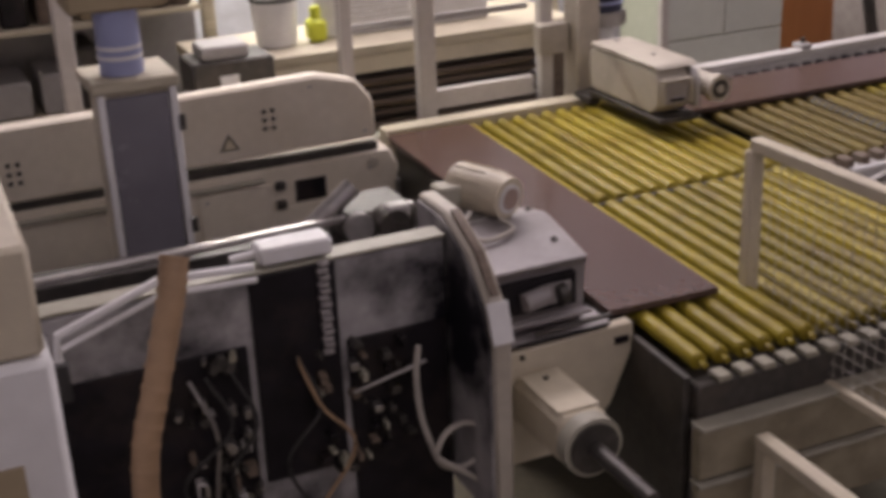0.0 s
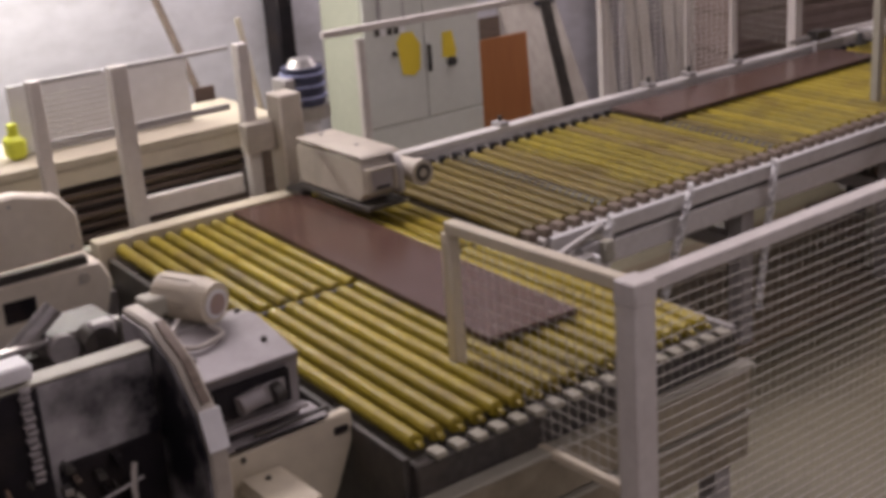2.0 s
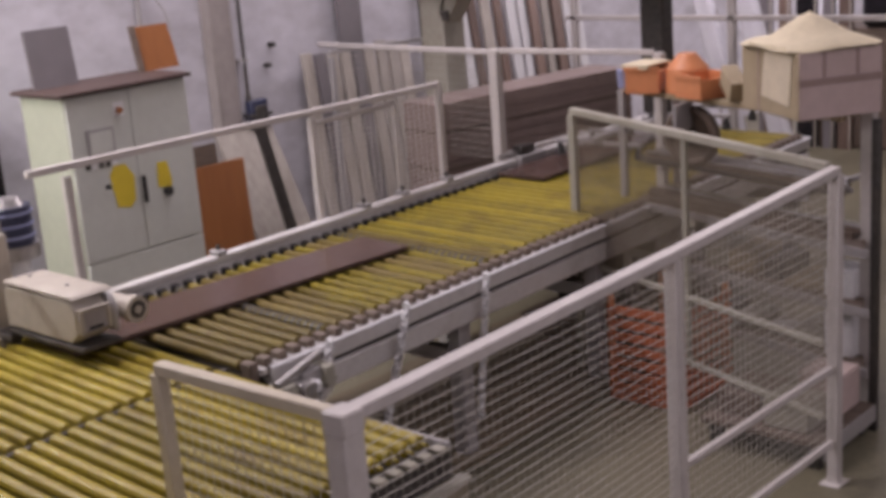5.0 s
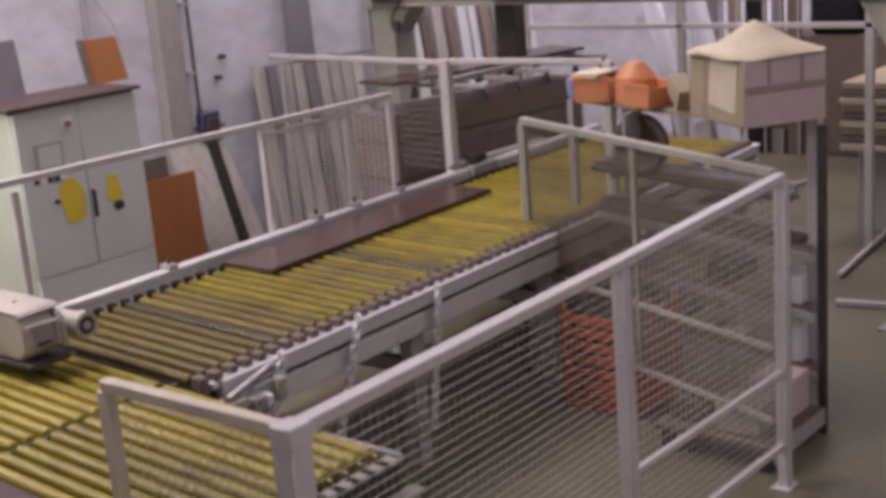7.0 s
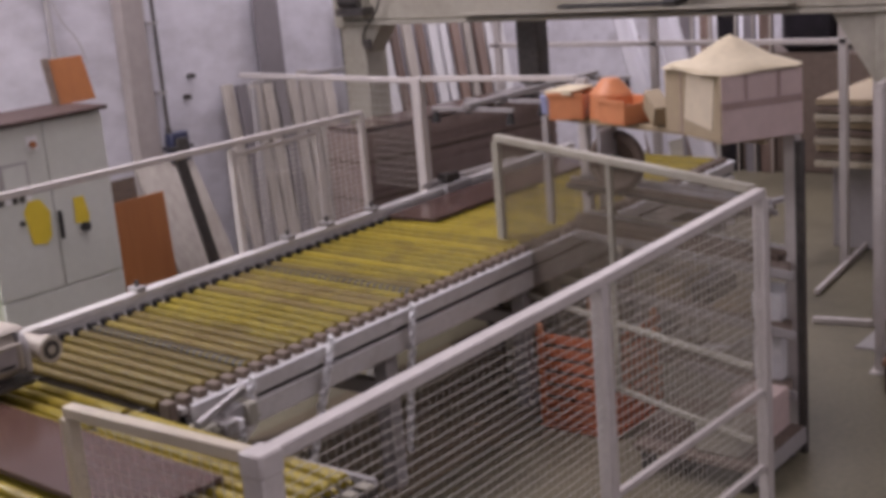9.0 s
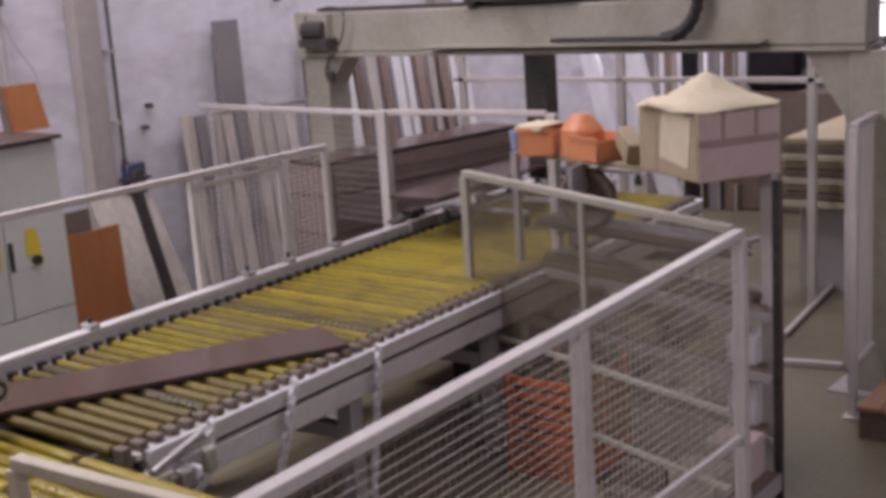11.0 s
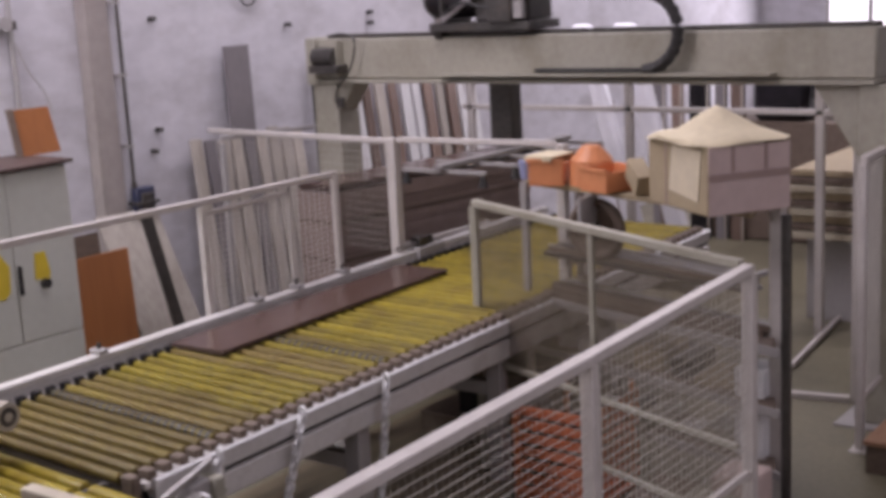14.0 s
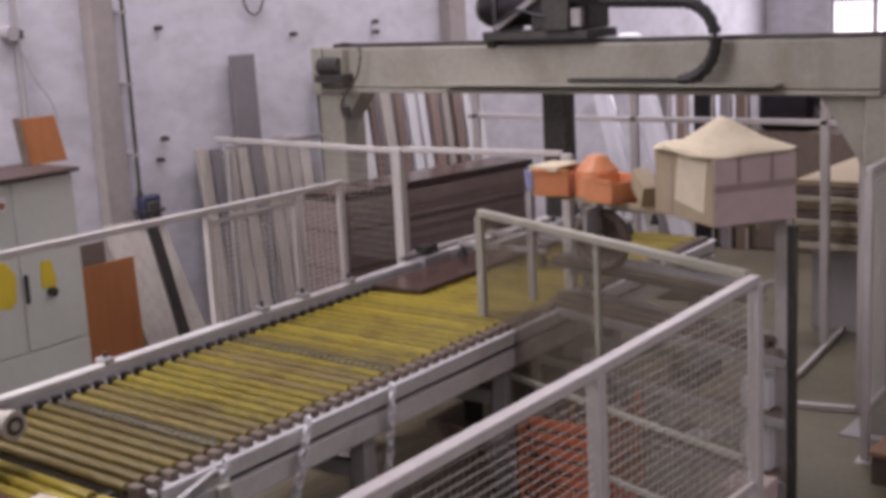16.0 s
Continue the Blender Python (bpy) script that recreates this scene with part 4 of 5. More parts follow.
tagged(part("pale_cup", rod((6.21, 3.92, 1.631), (6.21, 3.92, 1.74), 0.04, 12, 0.05), M_BLUELT), "pale blue plastic cup on the fence post", "cup")
t = thing("cable_reel", "dark cable reel on the rack beneath the bins", "reel")
part("rim", tube([(6.04 + 0.0 * k, 3.37 + 0.15 * math.cos(a), 1.40 + 0.15 * math.sin(a)) for k, a in enumerate([i * 0.2617 for i in range(24)])] + [(6.04, 3.52, 1.40)], 0.03, 8), M_WOODD, t)
part("disc", rod((6.03, 3.37, 1.40), (6.05, 3.37, 1.40), 0.135, 24), M_WOODD, t)
part("hub", rod((6.00, 3.37, 1.40), (6.029, 3.37, 1.40), 0.05, 12), M_DARK, t)
part("hanger", block(5.855, 6.045, 3.36, 3.38, 1.45, 1.60, 0), M_GREY, t)

# things on the floor inside the bay
t = thing("orange_crate", "orange plastic mesh crate standing on the floor", "crate")
part("base", block(5.40, 5.96, 3.09, 3.56, 0.0, 0.03, 0.004), M_ORANGED, t)
for z in range(7):
    zz = 0.05 + z * 0.075
    part("slat", block(5.40, 5.96, 3.09, 3.105, zz, zz + 0.05, 0.002), M_ORANGED, t)
    part("slat", block(5.40, 5.415, 3.11, 3.56, zz, zz + 0.05, 0.002), M_ORANGED, t)
for x, y in ((5.42, 3.12), (5.94, 3.12), (5.42, 3.54), (5.94, 3.54)):
    part("corner", block(x - 0.018, x + 0.018, y - 0.012, y + 0.012, 0.031, 0.60, 0.002), M_ORANGE, t)
t = thing("dark_bin", "dark open container on a brown pallet", "bin")
part("pallet", block(6.05, 7.2, 3.89, 4.69, 0, 0.14, 0.006), M_WOODD, t)
part("tub", block(6.12, 6.62, 3.96, 4.44, 0.142, 0.45, 0.01), M_BLACK, t)
setting("floor_boards", block(3.0, 6.9, 3.65, 4.95, 0.0, 0.012, 0), M_FLOOR2, "brown stained boards under the conveyor", "floor")
t = thing("low_bench", "dark low dolly with worn timber deck beside the rack", "dolly")
for k in range(4):
    part("deck_board", block(5.10 + k * 0.152, 5.245 + k * 0.152, 2.14, 2.80, 0.12, 0.155, 0.005), M_WOODD, t)
part("skirt", block(5.10, 5.70, 2.13, 2.138, 0.06, 0.15, 0.002), M_GREY, t)
for x in (5.16, 5.64):
    for y in (2.20, 2.74):
        part("leg", block(x - 0.03, x + 0.03, y - 0.03, y + 0.03, 0, 0.119, 0.002), M_DARK, t)
for k, (x0, x1, y0, y1, z1, m_, col) in enumerate(((5.16, 5.38, 2.24, 2.48, 0.30, M_CREAM_D, "grey-beige"), (5.42, 5.66, 2.20, 2.42, 0.36, M_CARDP, "pale pinkish"), (5.20, 5.52, 2.52, 2.76, 0.27, M_WOODD, "dark brown"))):
    t = thing("stored_carton", col + " carton standing on the low dolly", "box")
    part("body", block(x0, x1, y0, y1, 0.157, z1, 0.006), m_, t)
    part("flap", block(x0 + 0.004, x1 - 0.004, y0 + 0.004, (y0 + y1) / 2 - 0.002, z1 + 0.001, z1 + 0.006, 0), m_, t)
    part("flap", block(x0 + 0.004, x1 - 0.004, (y0 + y1) / 2 + 0.002, y1 - 0.004, z1 + 0.001, z1 + 0.006, 0), m_, t)
for z0, z1 in ((0.331, 0.58), (0.651, 0.80)):
    t = thing("white_carton", "white carton on the rack shelf behind the post", "box")
    part("body", block(5.80, 6.0, 2.30, 2.46, z0, z1, 0.006), M_WHITE, t)
    part("tape", block(5.797, 5.7995, 2.36, 2.39, z0 + 0.01, z1 - 0.01, 0), M_TAPE, t)


# chains that hang before the conveyor's side
def chain(x, y, z0, z1, dx):
    t = thing("hanging_chain", "white plastic chain hanging from the conveyor side", "chain", group="hanging chains")
    n = int((z1 - z0) / 0.046)
    for k in range(n):
        f_ = k / n
        p = Vector((x + dx * f_, y, z1 - (z1 - z0) * f_))
        ring = [p + Vector((0.022 * math.cos(a) * (1 if k % 2 else 0.35), 0.022 * math.cos(a) * (0.35 if k % 2 else 1), 0.034 * math.sin(a))) for a in [i * math.pi / 4 for i in range(9)]]
        part("link", tube(ring, 0.009, 5), M_WHITE, t)


chain(4.45, 3.615, 0.23, 0.95, -0.12)
chain(3.85, 3.60, 0.40, 0.97, -0.22)
chain(3.34, 3.59, 0.50, 0.95, -0.20)

# ---- floor beyond: far hall ----
t = thing("far_machine", "dark machine with piled parts far down the hall", "machine")
part("bed", block(12.33, 14.0, 2.45, 5.62, 0.0, 1.24, 0.02), M_WOODD, t)
part("head", block(12.3, 13.4, 4.57, 5.14, 1.243, 1.86, 0.06), M_BLACK, t)
part("head_cap", block(12.25, 13.2, 4.62, 4.92, 1.863, 2.05, 0.05), M_DARK, t)
part("side_head", block(12.5, 13.2, 2.85, 3.55, 1.243, 1.68, 0.03), M_DARK, t)
part("arm", rod((12.5, 4.55, 1.55), (12.5, 3.69, 1.64), 0.13, 12), M_BLACK, t)
part("cover", block(12.3, 12.6, 2.45, 2.80, 1.243, 1.53, 0.03), M_GREY, t)
for y, lean, w_ in ((5.15, 0.27, 0.085), (4.72, 0.27, 0.10)):
    t = thing("foil_bundle", "bright foil-wrapped bundle of profiles leaning upright", "bundle", group="foil bundles")
    bm = prism([(10.0, y - w_), (10.12, y - w_ * 0.9), (10.2, y), (10.12, y + w_), (9.98, y + w_ * 0.8)], "z", 0.0, 2.35, 0.02)
    bmesh.ops.subdivide_edges(bm, edges=bm.edges[:], cuts=5, use_grid_fill=True)
    for v in bm.verts:
        v.co += Vector((1, 0.6, 0)) * 0.05 * noise.noise(v.co * 7)
        v.co.y += lean * v.co.z
    part("wrap", bm, M_FOIL, t)
    part("board", prism([(10.03, y + w_ + 0.03), (10.15, y + w_ + 0.03), (10.15, y + w_ + 0.075), (10.03, y + w_ + 0.075)], "z", 0.0, 2.3, 0.004), M_BROWNPROF, t).matrix_local = Matrix(((1, 0, 0, 0), (0, 1, lean, 0), (0, 0, 1, 0), (0, 0, 0, 1)))
t = thing("far_rack", "grey rack rails far down the hall", "rack")
for x, y in ((9.2, 6.42), (9.2, 3.28), (9.2, 4.86)):
    part("post", block(x - 0.03, x + 0.03, y - 0.03, y + 0.03, 0, 1.925, 0.004), M_FENCE, t)
for z in (1.93, 1.68):
    part("rail", block(9.17, 9.23, 2.88, 6.5, z, z + 0.04, 0.004), M_DARK if z > 1.9 else M_FENCE, t)
for k, (y, w_, h_, m_) in enumerate(((6.17, 0.16, 2.19, M_GBOARD), (5.95, 0.12, 2.05, M_BROWNPROF), (5.70, 0.22, 2.14, M_BLACK), (5.46, 0.12, 2.19, M_GBOARD), (5.28, 0.14, 2.0, M_BROWNPROF))):
    t = thing("upright_board", ("grey", "brown", "dark", "grey", "brown")[k] + " board standing on end far down the hall", "board", group="upright boards")
    part("board", block(12.25, 12.31, y - w_ / 2, y + w_ / 2, 0.0, h_, 0.004), m_, t)
    part("edge_strip", block(12.235, 12.247, y - w_ / 2, y - w_ / 2 + 0.02, 0.0, h_ - 0.02, 0.002), M_PALEPROF, t)
t = thing("timber_pile", "pile of timber and boards on trestles", "pile")
for k in range(9):
    part("plank", block(9.4 + 0.02 * (k % 3), 11.2, 2.41 + 0.03 * (k % 2), 3.6, 0.7 + k * 0.06, 0.75 + k * 0.06, 0.004), (M_WOOD, M_WOODD, M_CARD)[k % 3], t)
for x in (9.7, 10.9):
    part("trestle", block(x - 0.05, x + 0.05, 2.46, 3.55, 0, 0.699, 0.004), M_GREY, t)
fence_panel("guard_fence", (7.0, 2.22), (9.2, 2.37), 0.30, 1.715, "white framed fine mesh fence along the gangway", pitch=0.03, post_w=0.045, wire=0.006)
t = thing("floor_rail", "white framed low guard on the gangway floor", "guard")
part("rail", beam((8.30, 3.14, 0.03), (9.67, 3.29, 0.03), 0.035, 0.035), M_FENCE, t)
part("cross_rail", beam((7.73, 2.93, 0.02), (7.80, 2.56, 0.02), 0.05, 0.04), M_FENCE, t)
part("post", beam((7.80, 2.53, 0.0), (7.80, 2.53, 1.72), 0.035, 0.035), M_FENCE, t)

t = thing("pallet", "red-brown timber platform on dark runners by the gangway", "pallet")
for k in range(5):
    part("deck_board", block(6.65, 7.45, 1.42 + k * 0.135, 1.548 + k * 0.135, 0.17, 0.20, 0.004), M_RUST, t)
for k in range(3):
    part("runner", block(6.68 + k * 0.33, 6.78 + k * 0.33, 1.43, 2.08, 0, 0.169, 0.003), M_WOODD, t)

# unseen fitting, assumed above the bench to carry the added light
t = thing("unseen_bench_lamp", "long fluorescent lamp added out of view over the bench to brighten the wall", "lamp")
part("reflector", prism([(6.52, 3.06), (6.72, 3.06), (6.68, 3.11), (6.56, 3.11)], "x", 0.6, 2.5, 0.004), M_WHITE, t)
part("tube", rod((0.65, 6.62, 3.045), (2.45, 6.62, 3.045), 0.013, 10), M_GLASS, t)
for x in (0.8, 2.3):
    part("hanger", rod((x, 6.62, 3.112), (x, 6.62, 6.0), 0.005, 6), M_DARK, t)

for y0, y1 in ((5.65, 6.15), (6.22, 6.60), (6.84, 7.06)):
    t = thing("strip_lamp", "bright fluorescent strip lamp hung across the far hall", "lamp", group="strip lamps")
    part("housing", block(10.95, 11.05, y0, y1, 2.70, 2.735, 0.004), M_WHITE, t)
    part("tube", rod((11.0, y0 + 0.01, 2.682), (11.0, y1 - 0.01, 2.682), 0.016, 10), M_GLASS, t)
    for y in (y0 + 0.05, y1 - 0.05):
        part("hanger", rod((11.0, y, 2.736), (11.0, y, 6.0), 0.005, 6), M_DARK, t)

# ---- gate, bench and shelves behind the roller table ----
gt = thing("frame_gate", "pale grey steel frame gate standing on the table's far beam", "gate")
for px, w_ in ((1.475, 0.028), (1.857, 0.042), (2.473, 0.032)):
    part("post", block(px - w_, px + w_, 5.12, 5.18, 0.9, 1.71, 0.005), M_FENCE, gt)
part("top_rail", block(1.49, 1.785, 5.13, 5.17, 1.69, 1.708, 0.004), M_GREY, gt)
part("top_rail", block(1.875, 2.405, 5.13, 5.17, 1.69, 1.708, 0.004), M_GREY, gt)
part("bottom_rail", block(1.875, 2.405, 5.13, 5.17, 1.0, 1.09, 0.004), M_FENCE, gt)
part("mid_rail", block(1.49, 2.405, 5.185, 5.20, 1.40, 1.43, 0.003), M_GREY, gt)
part("support", block(1.47, 2.6, 5.025, 5.115, 0.80, 0.95, 0.004), M_CREAM_D, gt)
bm = bmesh.new()
for k in range(10):
    beam((1.49, 5.15, 1.42 + 0.024 * k), (1.79, 5.15, 1.42 + 0.024 * k), 0.004, 0.004, 0, bm)
part("wire_mesh", bm, M_WIRE, gt)["kind"] = "stuff"
tagged(part("white_sheet", block(1.5, 2.4, 5.60, 5.62, 1.292, 1.62, 0.004), M_WHITE), "white sheet standing on edge on the bench", "sheet")
tb = thing("work_bench", "long timber bench with a stack of dark slats below", "bench")
part("top", block(0.9, 2.75, 5.35, 5.95, 1.24, 1.29, 0.006), M_WOOD, tb)
part("apron", block(0.9, 2.75, 5.36, 5.39, 1.16, 1.238, 0.004), M_CREAM, tb)
for x in (0.98, 2.68):
    for y in (5.42, 5.9):
        part("leg", block(x - 0.04, x + 0.04, y - 0.04, y + 0.04, 0, 1.158, 0.004), M_WOODD, tb)
part("shelf", block(1.03, 2.63, 5.4, 5.9, 0.72, 0.76, 0.004), M_WOODD, tb)
st = thing("slat_stack", "stack of dark slats with light gaps on the bench shelf", "stack")
for k in range(7):
    part("slat", block(1.1 + 0.015 * (k % 3), 2.6, 5.38 + 0.01 * (k % 2), 5.85, 0.77 + k * 0.055, 0.79 + k * 0.055, 0.003), M_WOODD, st)
    part("spacer", block(1.15, 2.55, 5.45, 5.8, 0.791 + k * 0.055, 0.824 + k * 0.055, 0), M_CARD if k % 2 else M_DARK, st)
t = thing("white_bucket", "white plastic bucket standing on the bench", "bucket")
part("body", rod((1.305, 5.62, 1.292), (1.305, 5.62, 1.50), 0.095, 20, 0.11), M_WHITE, t)
part("rim", rod((1.305, 5.62, 1.501), (1.305, 5.62, 1.52), 0.115, 20), M_DARK, t)
t = thing("lime_can", "lime yellow canister on the bench", "canister")
part("body", block(1.44, 1.53, 5.52, 5.62, 1.292, 1.40, 0.02), M_LIME, t)
part("neck", rod((1.485, 5.57, 1.401), (1.485, 5.57, 1.455), 0.025, 10), M_LIME, t)
t = thing("toolbox", "grey machine part on a pedestal behind the far head", "machine part")
part("pedestal", block(0.85, 1.02, 5.03, 5.17, 0, 1.199, 0.004), M_DARK, t)
part("body", block(0.75, 1.10, 4.98, 5.22, 1.20, 1.40, 0.01), M_DARK, t)
part("cap", block(0.80, 1.0, 5.0, 5.18, 1.402, 1.46, 0.01), M_GREY, t)
part("window", block(0.86, 0.94, 4.972, 4.979, 1.27, 1.34, 0), M_WHITE, t)
# shelving with coils and boxes, west of the bench
sh = thing("shelving", "steel shelving crowded with dark tools and boxes", "shelf")
for x in (-1.2, -0.25, 0.68):
    for y in (5.9, 6.4):
        part("post", block(x - 0.03, x + 0.03, y - 0.03, y + 0.03, 0, 2.6, 0.004), M_FENCE if x < 0.6 else M_WOOD, sh)
for z in (0.5, 1.0, 1.42, 1.85, 2.3):
    part("shelf", block(-1.165, 0.645, 5.88, 6.42, z, z + 0.03, 0.004), M_WOOD, sh)
for z in (1.031, 1.451, 1.881, 2.331):
    x = -1.12
    while x < 0.52:
        w_ = rng.uniform(0.1, 0.24)
        tagged(part("stored_box", block(x, min(x + w_, 0.62), 5.93, 6.3, z, z + rng.uniform(0.1, 0.3), 0.01), rng.choice([M_BLACK, M_DARK, M_WOODD, M_GREY, M_RED, M_GREY, M_CARD, M_FENCE])), "dark box of tools on the shelving", "box")
        x += w_ + rng.uniform(0.015, 0.05)

ts = thing("tool_shelf", "dark shelf bay full of coils and tools behind the bench", "shelf")
part("back_panel", block(-1.2, 1.12, 6.45, 6.47, 0.3, 2.6, 0.003), M_GREY, ts)
part("post", block(1.06, 1.12, 6.0, 6.06, 0, 2.6, 0.004), M_WOOD, ts)
for z in (1.42, 1.85, 2.3):
    part("shelf", block(0.70, 1.055, 6.0, 6.44, z, z + 0.025, 0.003), M_WOOD, ts)
for k in range(26):
    x, z = rng.uniform(0.76, 1.0), (1.446, 1.876)[k % 2]
    r_ = rng.uniform(0.03, 0.07)
    y = rng.uniform(6.08, 6.35)
    tagged(part("coil", rod((x, y, z), (x + rng.uniform(-0.02, 0.02), y, z + rng.uniform(0.06, 0.32)), r_, 14, r_ * rng.uniform(0.6, 1.0)), rng.choice([M_BLACK, M_DARK, M_BLACK, M_WOODD, M_STEEL])), "dark coil or tool standing on the tool shelf", "tool")

t = thing("upright_profile", "wide pale pink upright standing before the shelving", "post")
part("post", block(0.29, 0.365, 5.48, 5.55, 0, 2.7, 0.006), M_FENCE, t)
part("foot", block(0.21, 0.288, 5.45, 5.58, 0, 0.02, 0.002), M_GREY, t)

# ---- double-sided machine: far head ----
fh = thing("machine_far_head", "long cream machine head with hinged hoods and switch panels", "machine")
HY = 4.6
part("hood", prism([(0.45, 1.085), (0.45, 1.372), (1.15, 1.388), (1.32, 1.345), (1.385, 1.26), (1.393, 1.095)], "y", HY, 4.68, 0.012), M_HEAD, fh)
part("hood", prism([(-1.3, 1.07), (-1.3, 1.35), (0.43, 1.365), (0.43, 1.07)], "y", HY, 4.68, 0.012), M_HEAD, fh)
part("seam", block(-1.3, 1.40, HY + 0.02, 4.67, 1.035, 1.068, 0), M_DARK, fh)
part("body", prism([(-1.3, 0.10), (-1.3, 1.03), (1.45, 1.035), (1.49, 0.95), (1.46, 0.82), (1.33, 0.69), (1.25, 0.10)], "y", HY + 0.012, 4.95, 0.01), M_HEAD, fh)
# flat black plate paints the shaded depth of a recess
part("recess_shade", block(1.03, 1.16, HY + 0.004, HY + 0.011, 0.875, 0.965, 0), M_BLACK, fh)
part("ledge", block(-1.3, 0.9, HY - 0.02, HY + 0.011, 0.985, 1.0, 0.002), M_CREAM_D, fh)
part("lower_door", block(0.63, 0.93, HY - 0.004, HY + 0.011, 0.76, 0.97, 0.004), M_HEAD, fh)
for z in (0.86, 0.94):
    part("latch", block(0.945, 0.985, HY - 0.012, HY + 0.011, z, z + 0.035, 0.002), M_DARK, fh)
part("cover_plate", block(0.93, 1.30, HY + 0.004, HY + 0.0115, 0.69, 0.86, 0.002), M_HEAD, fh)
for x0, z0 in ((0.925, 1.205), (-0.055, 1.15)):
    for i in range(2):
        for j in range(3):
            part("switch", rod((x0 + i * 0.035, HY - 0.008, z0 + j * 0.035), (x0 + i * 0.035, HY + 0.001, z0 + j * 0.035), 0.009, 10), M_DARK, fh)
part("warning_triangle", prism([(0.735, 1.138), (0.815, 1.138), (0.775, 1.205)], "y", HY - 0.004, HY - 0.001, 0), M_DARK, fh, "dark-edged warning sign")
part("triangle_face", prism([(0.749, 1.145), (0.801, 1.145), (0.775, 1.190)], "y", HY - 0.006, HY - 0.0045, 0), M_PAPERD, fh, "faded yellow sign face")
for bx, bz in ((0.50, 1.33), (1.12, 1.345), (1.34, 1.13), (1.35, 0.97), (0.66, 0.94), (0.90, 0.79)):
    part("screw", rod((bx, HY - 0.006, bz), (bx, HY + 0.0, bz), 0.007, 8), M_GREY, fh)
part("hood_seam", block(0.432, 0.448, HY + 0.006, 4.675, 1.09, 1.36, 0), M_DARK, fh)
part("oil_gauge", rod((1.37, HY - 0.004, 0.985), (1.37, HY + 0.011, 0.985), 0.022, 14), M_DRIVE, fh)
part("stand", block(-1.2, 1.2, 4.7, 4.9, 0.0, 0.099, 0.006), M_DARK, fh)
# pressure beam and guards between the heads
gb = thing("feed_beam", "dark feed beam with dark guards between the heads", "machine part")
part("beam", beam((-1.2, 3.35, 1.22), (1.0, 3.35, 1.20), 0.12, 0.09), M_DARK, gb)
part("bar", beam((-0.6, 3.20, 1.30), (0.98, 3.22, 1.32), 0.03, 0.02), M_STEEL, gb)
part("carriage", block(0.74, 0.98, 3.18, 3.40, 1.24, 1.33, 0.02), M_DARK, gb)
part("pulley", rod((0.78, 3.15, 1.30), (0.78, 3.175, 1.30), 0.045, 14), M_STEEL, gb)
part("clamp", block(0.86, 0.93, 3.12, 3.175, 1.28, 1.36, 0.008), M_GREY, gb)
part("cylinder", rod((0.60, 3.25, 1.25), (0.80, 3.25, 1.40), 0.03, 12), M_STEEL, gb)
part("cap", rod((0.88, 3.2, 1.30), (0.88, 3.12, 1.30), 0.05, 14), M_DARK, gb)
# black block filling the gap between the heads
part("lower_shield", block(-1.2, 1.05, 3.45, 4.5, 0.55, 0.80, 0.01), M_BLACK, gb)
# ---- near head ----
nh = thing("machine_near_head", "near machine head with a grey hood, motor and black-patched front plate", "machine")
part("hood", prism([(2.82, 1.215), (3.08, 1.27), (3.22, 1.24), (3.28, 1.0), (2.86, 1.0), (2.86, 1.18)], "x", 1.03, 1.36, 0.008), M_HOOD, nh)
# opening is a black plate on the face, its shade put in colour
part("hood_opening_shade", block(1.07, 1.32, 2.835, 2.858, 1.07, 1.17, 0), M_BLACK, nh)
for bx, by, bz in ((1.07, 2.93, 1.245), (1.30, 2.93, 1.245), (1.33, 3.15, 1.262)):
    part("hood_screw", rod((bx, by, bz - 0.012), (bx, by, bz + 0.004), 0.009, 8), M_DARK, nh)
part("hood_shelf", block(1.035, 1.355, 2.80, 2.835, 1.045, 1.055, 0.002), M_HOOD, nh)
part("spindle", rod((1.14, 2.82, 1.11), (1.22, 2.83, 1.12), 0.03, 12), M_HOOD, nh)
part("cutter", rod((1.25, 2.825, 1.11), (1.28, 2.83, 1.115), 0.035, 12), M_DARK, nh)
part("slide", block(1.05, 1.42, 2.80, 2.92, 0.988, 1.0, 0.003), M_HOOD, nh)
# thin black strip paints the slot's shade
part("slide_slot_shade", block(1.10, 1.40, 2.794, 2.7995, 0.989, 0.998, 0), M_BLACK, nh)
part("slide_bar", beam((1.16, 2.79, 1.022), (1.42, 2.80, 1.024), 0.016, 0.012), M_DARK, nh)
part("inner_block", block(1.22, 1.30, 2.826, 2.834, 1.085, 1.15, 0.003), M_HOOD, nh)
part("frame_plate", prism([(1.0, 0.97), (1.495, 0.985), (1.50, 0.90), (1.42, 0.72), (1.30, 0.60), (1.0, 0.60)], "y", 2.80, 2.84, 0.006), M_CREAM, nh)
# black plate stands for the dark inside of the slot
part("slot", block(1.43, 1.475, 2.79, 2.799, 0.925, 0.945, 0), M_BLACK, nh)
part("bolt", rod((1.12, 2.79, 0.955), (1.12, 2.80, 0.955), 0.008, 8), M_DARK, nh)
part("motor_box", prism([(1.08, 0.76), (1.08, 0.905), (1.23, 0.905), (1.23, 0.76)], "y", 2.50, 2.795, 0.02), M_CREAM, nh)
part("motor_flange", rod((1.155, 2.50, 0.83), (1.155, 2.45, 0.83), 0.088, 28), M_CREAM_D, nh)
part("flange_face", rod((1.155, 2.4495, 0.83), (1.155, 2.440, 0.83), 0.074, 24), M_DARK, nh, "dark flange face")
part("lid", block(1.09, 1.22, 2.53, 2.77, 0.906, 0.914, 0.003), M_CREAM, nh)
part("lid_screw", rod((1.155, 2.72, 0.9145), (1.155, 2.72, 0.92), 0.008, 8), M_DARK, nh)
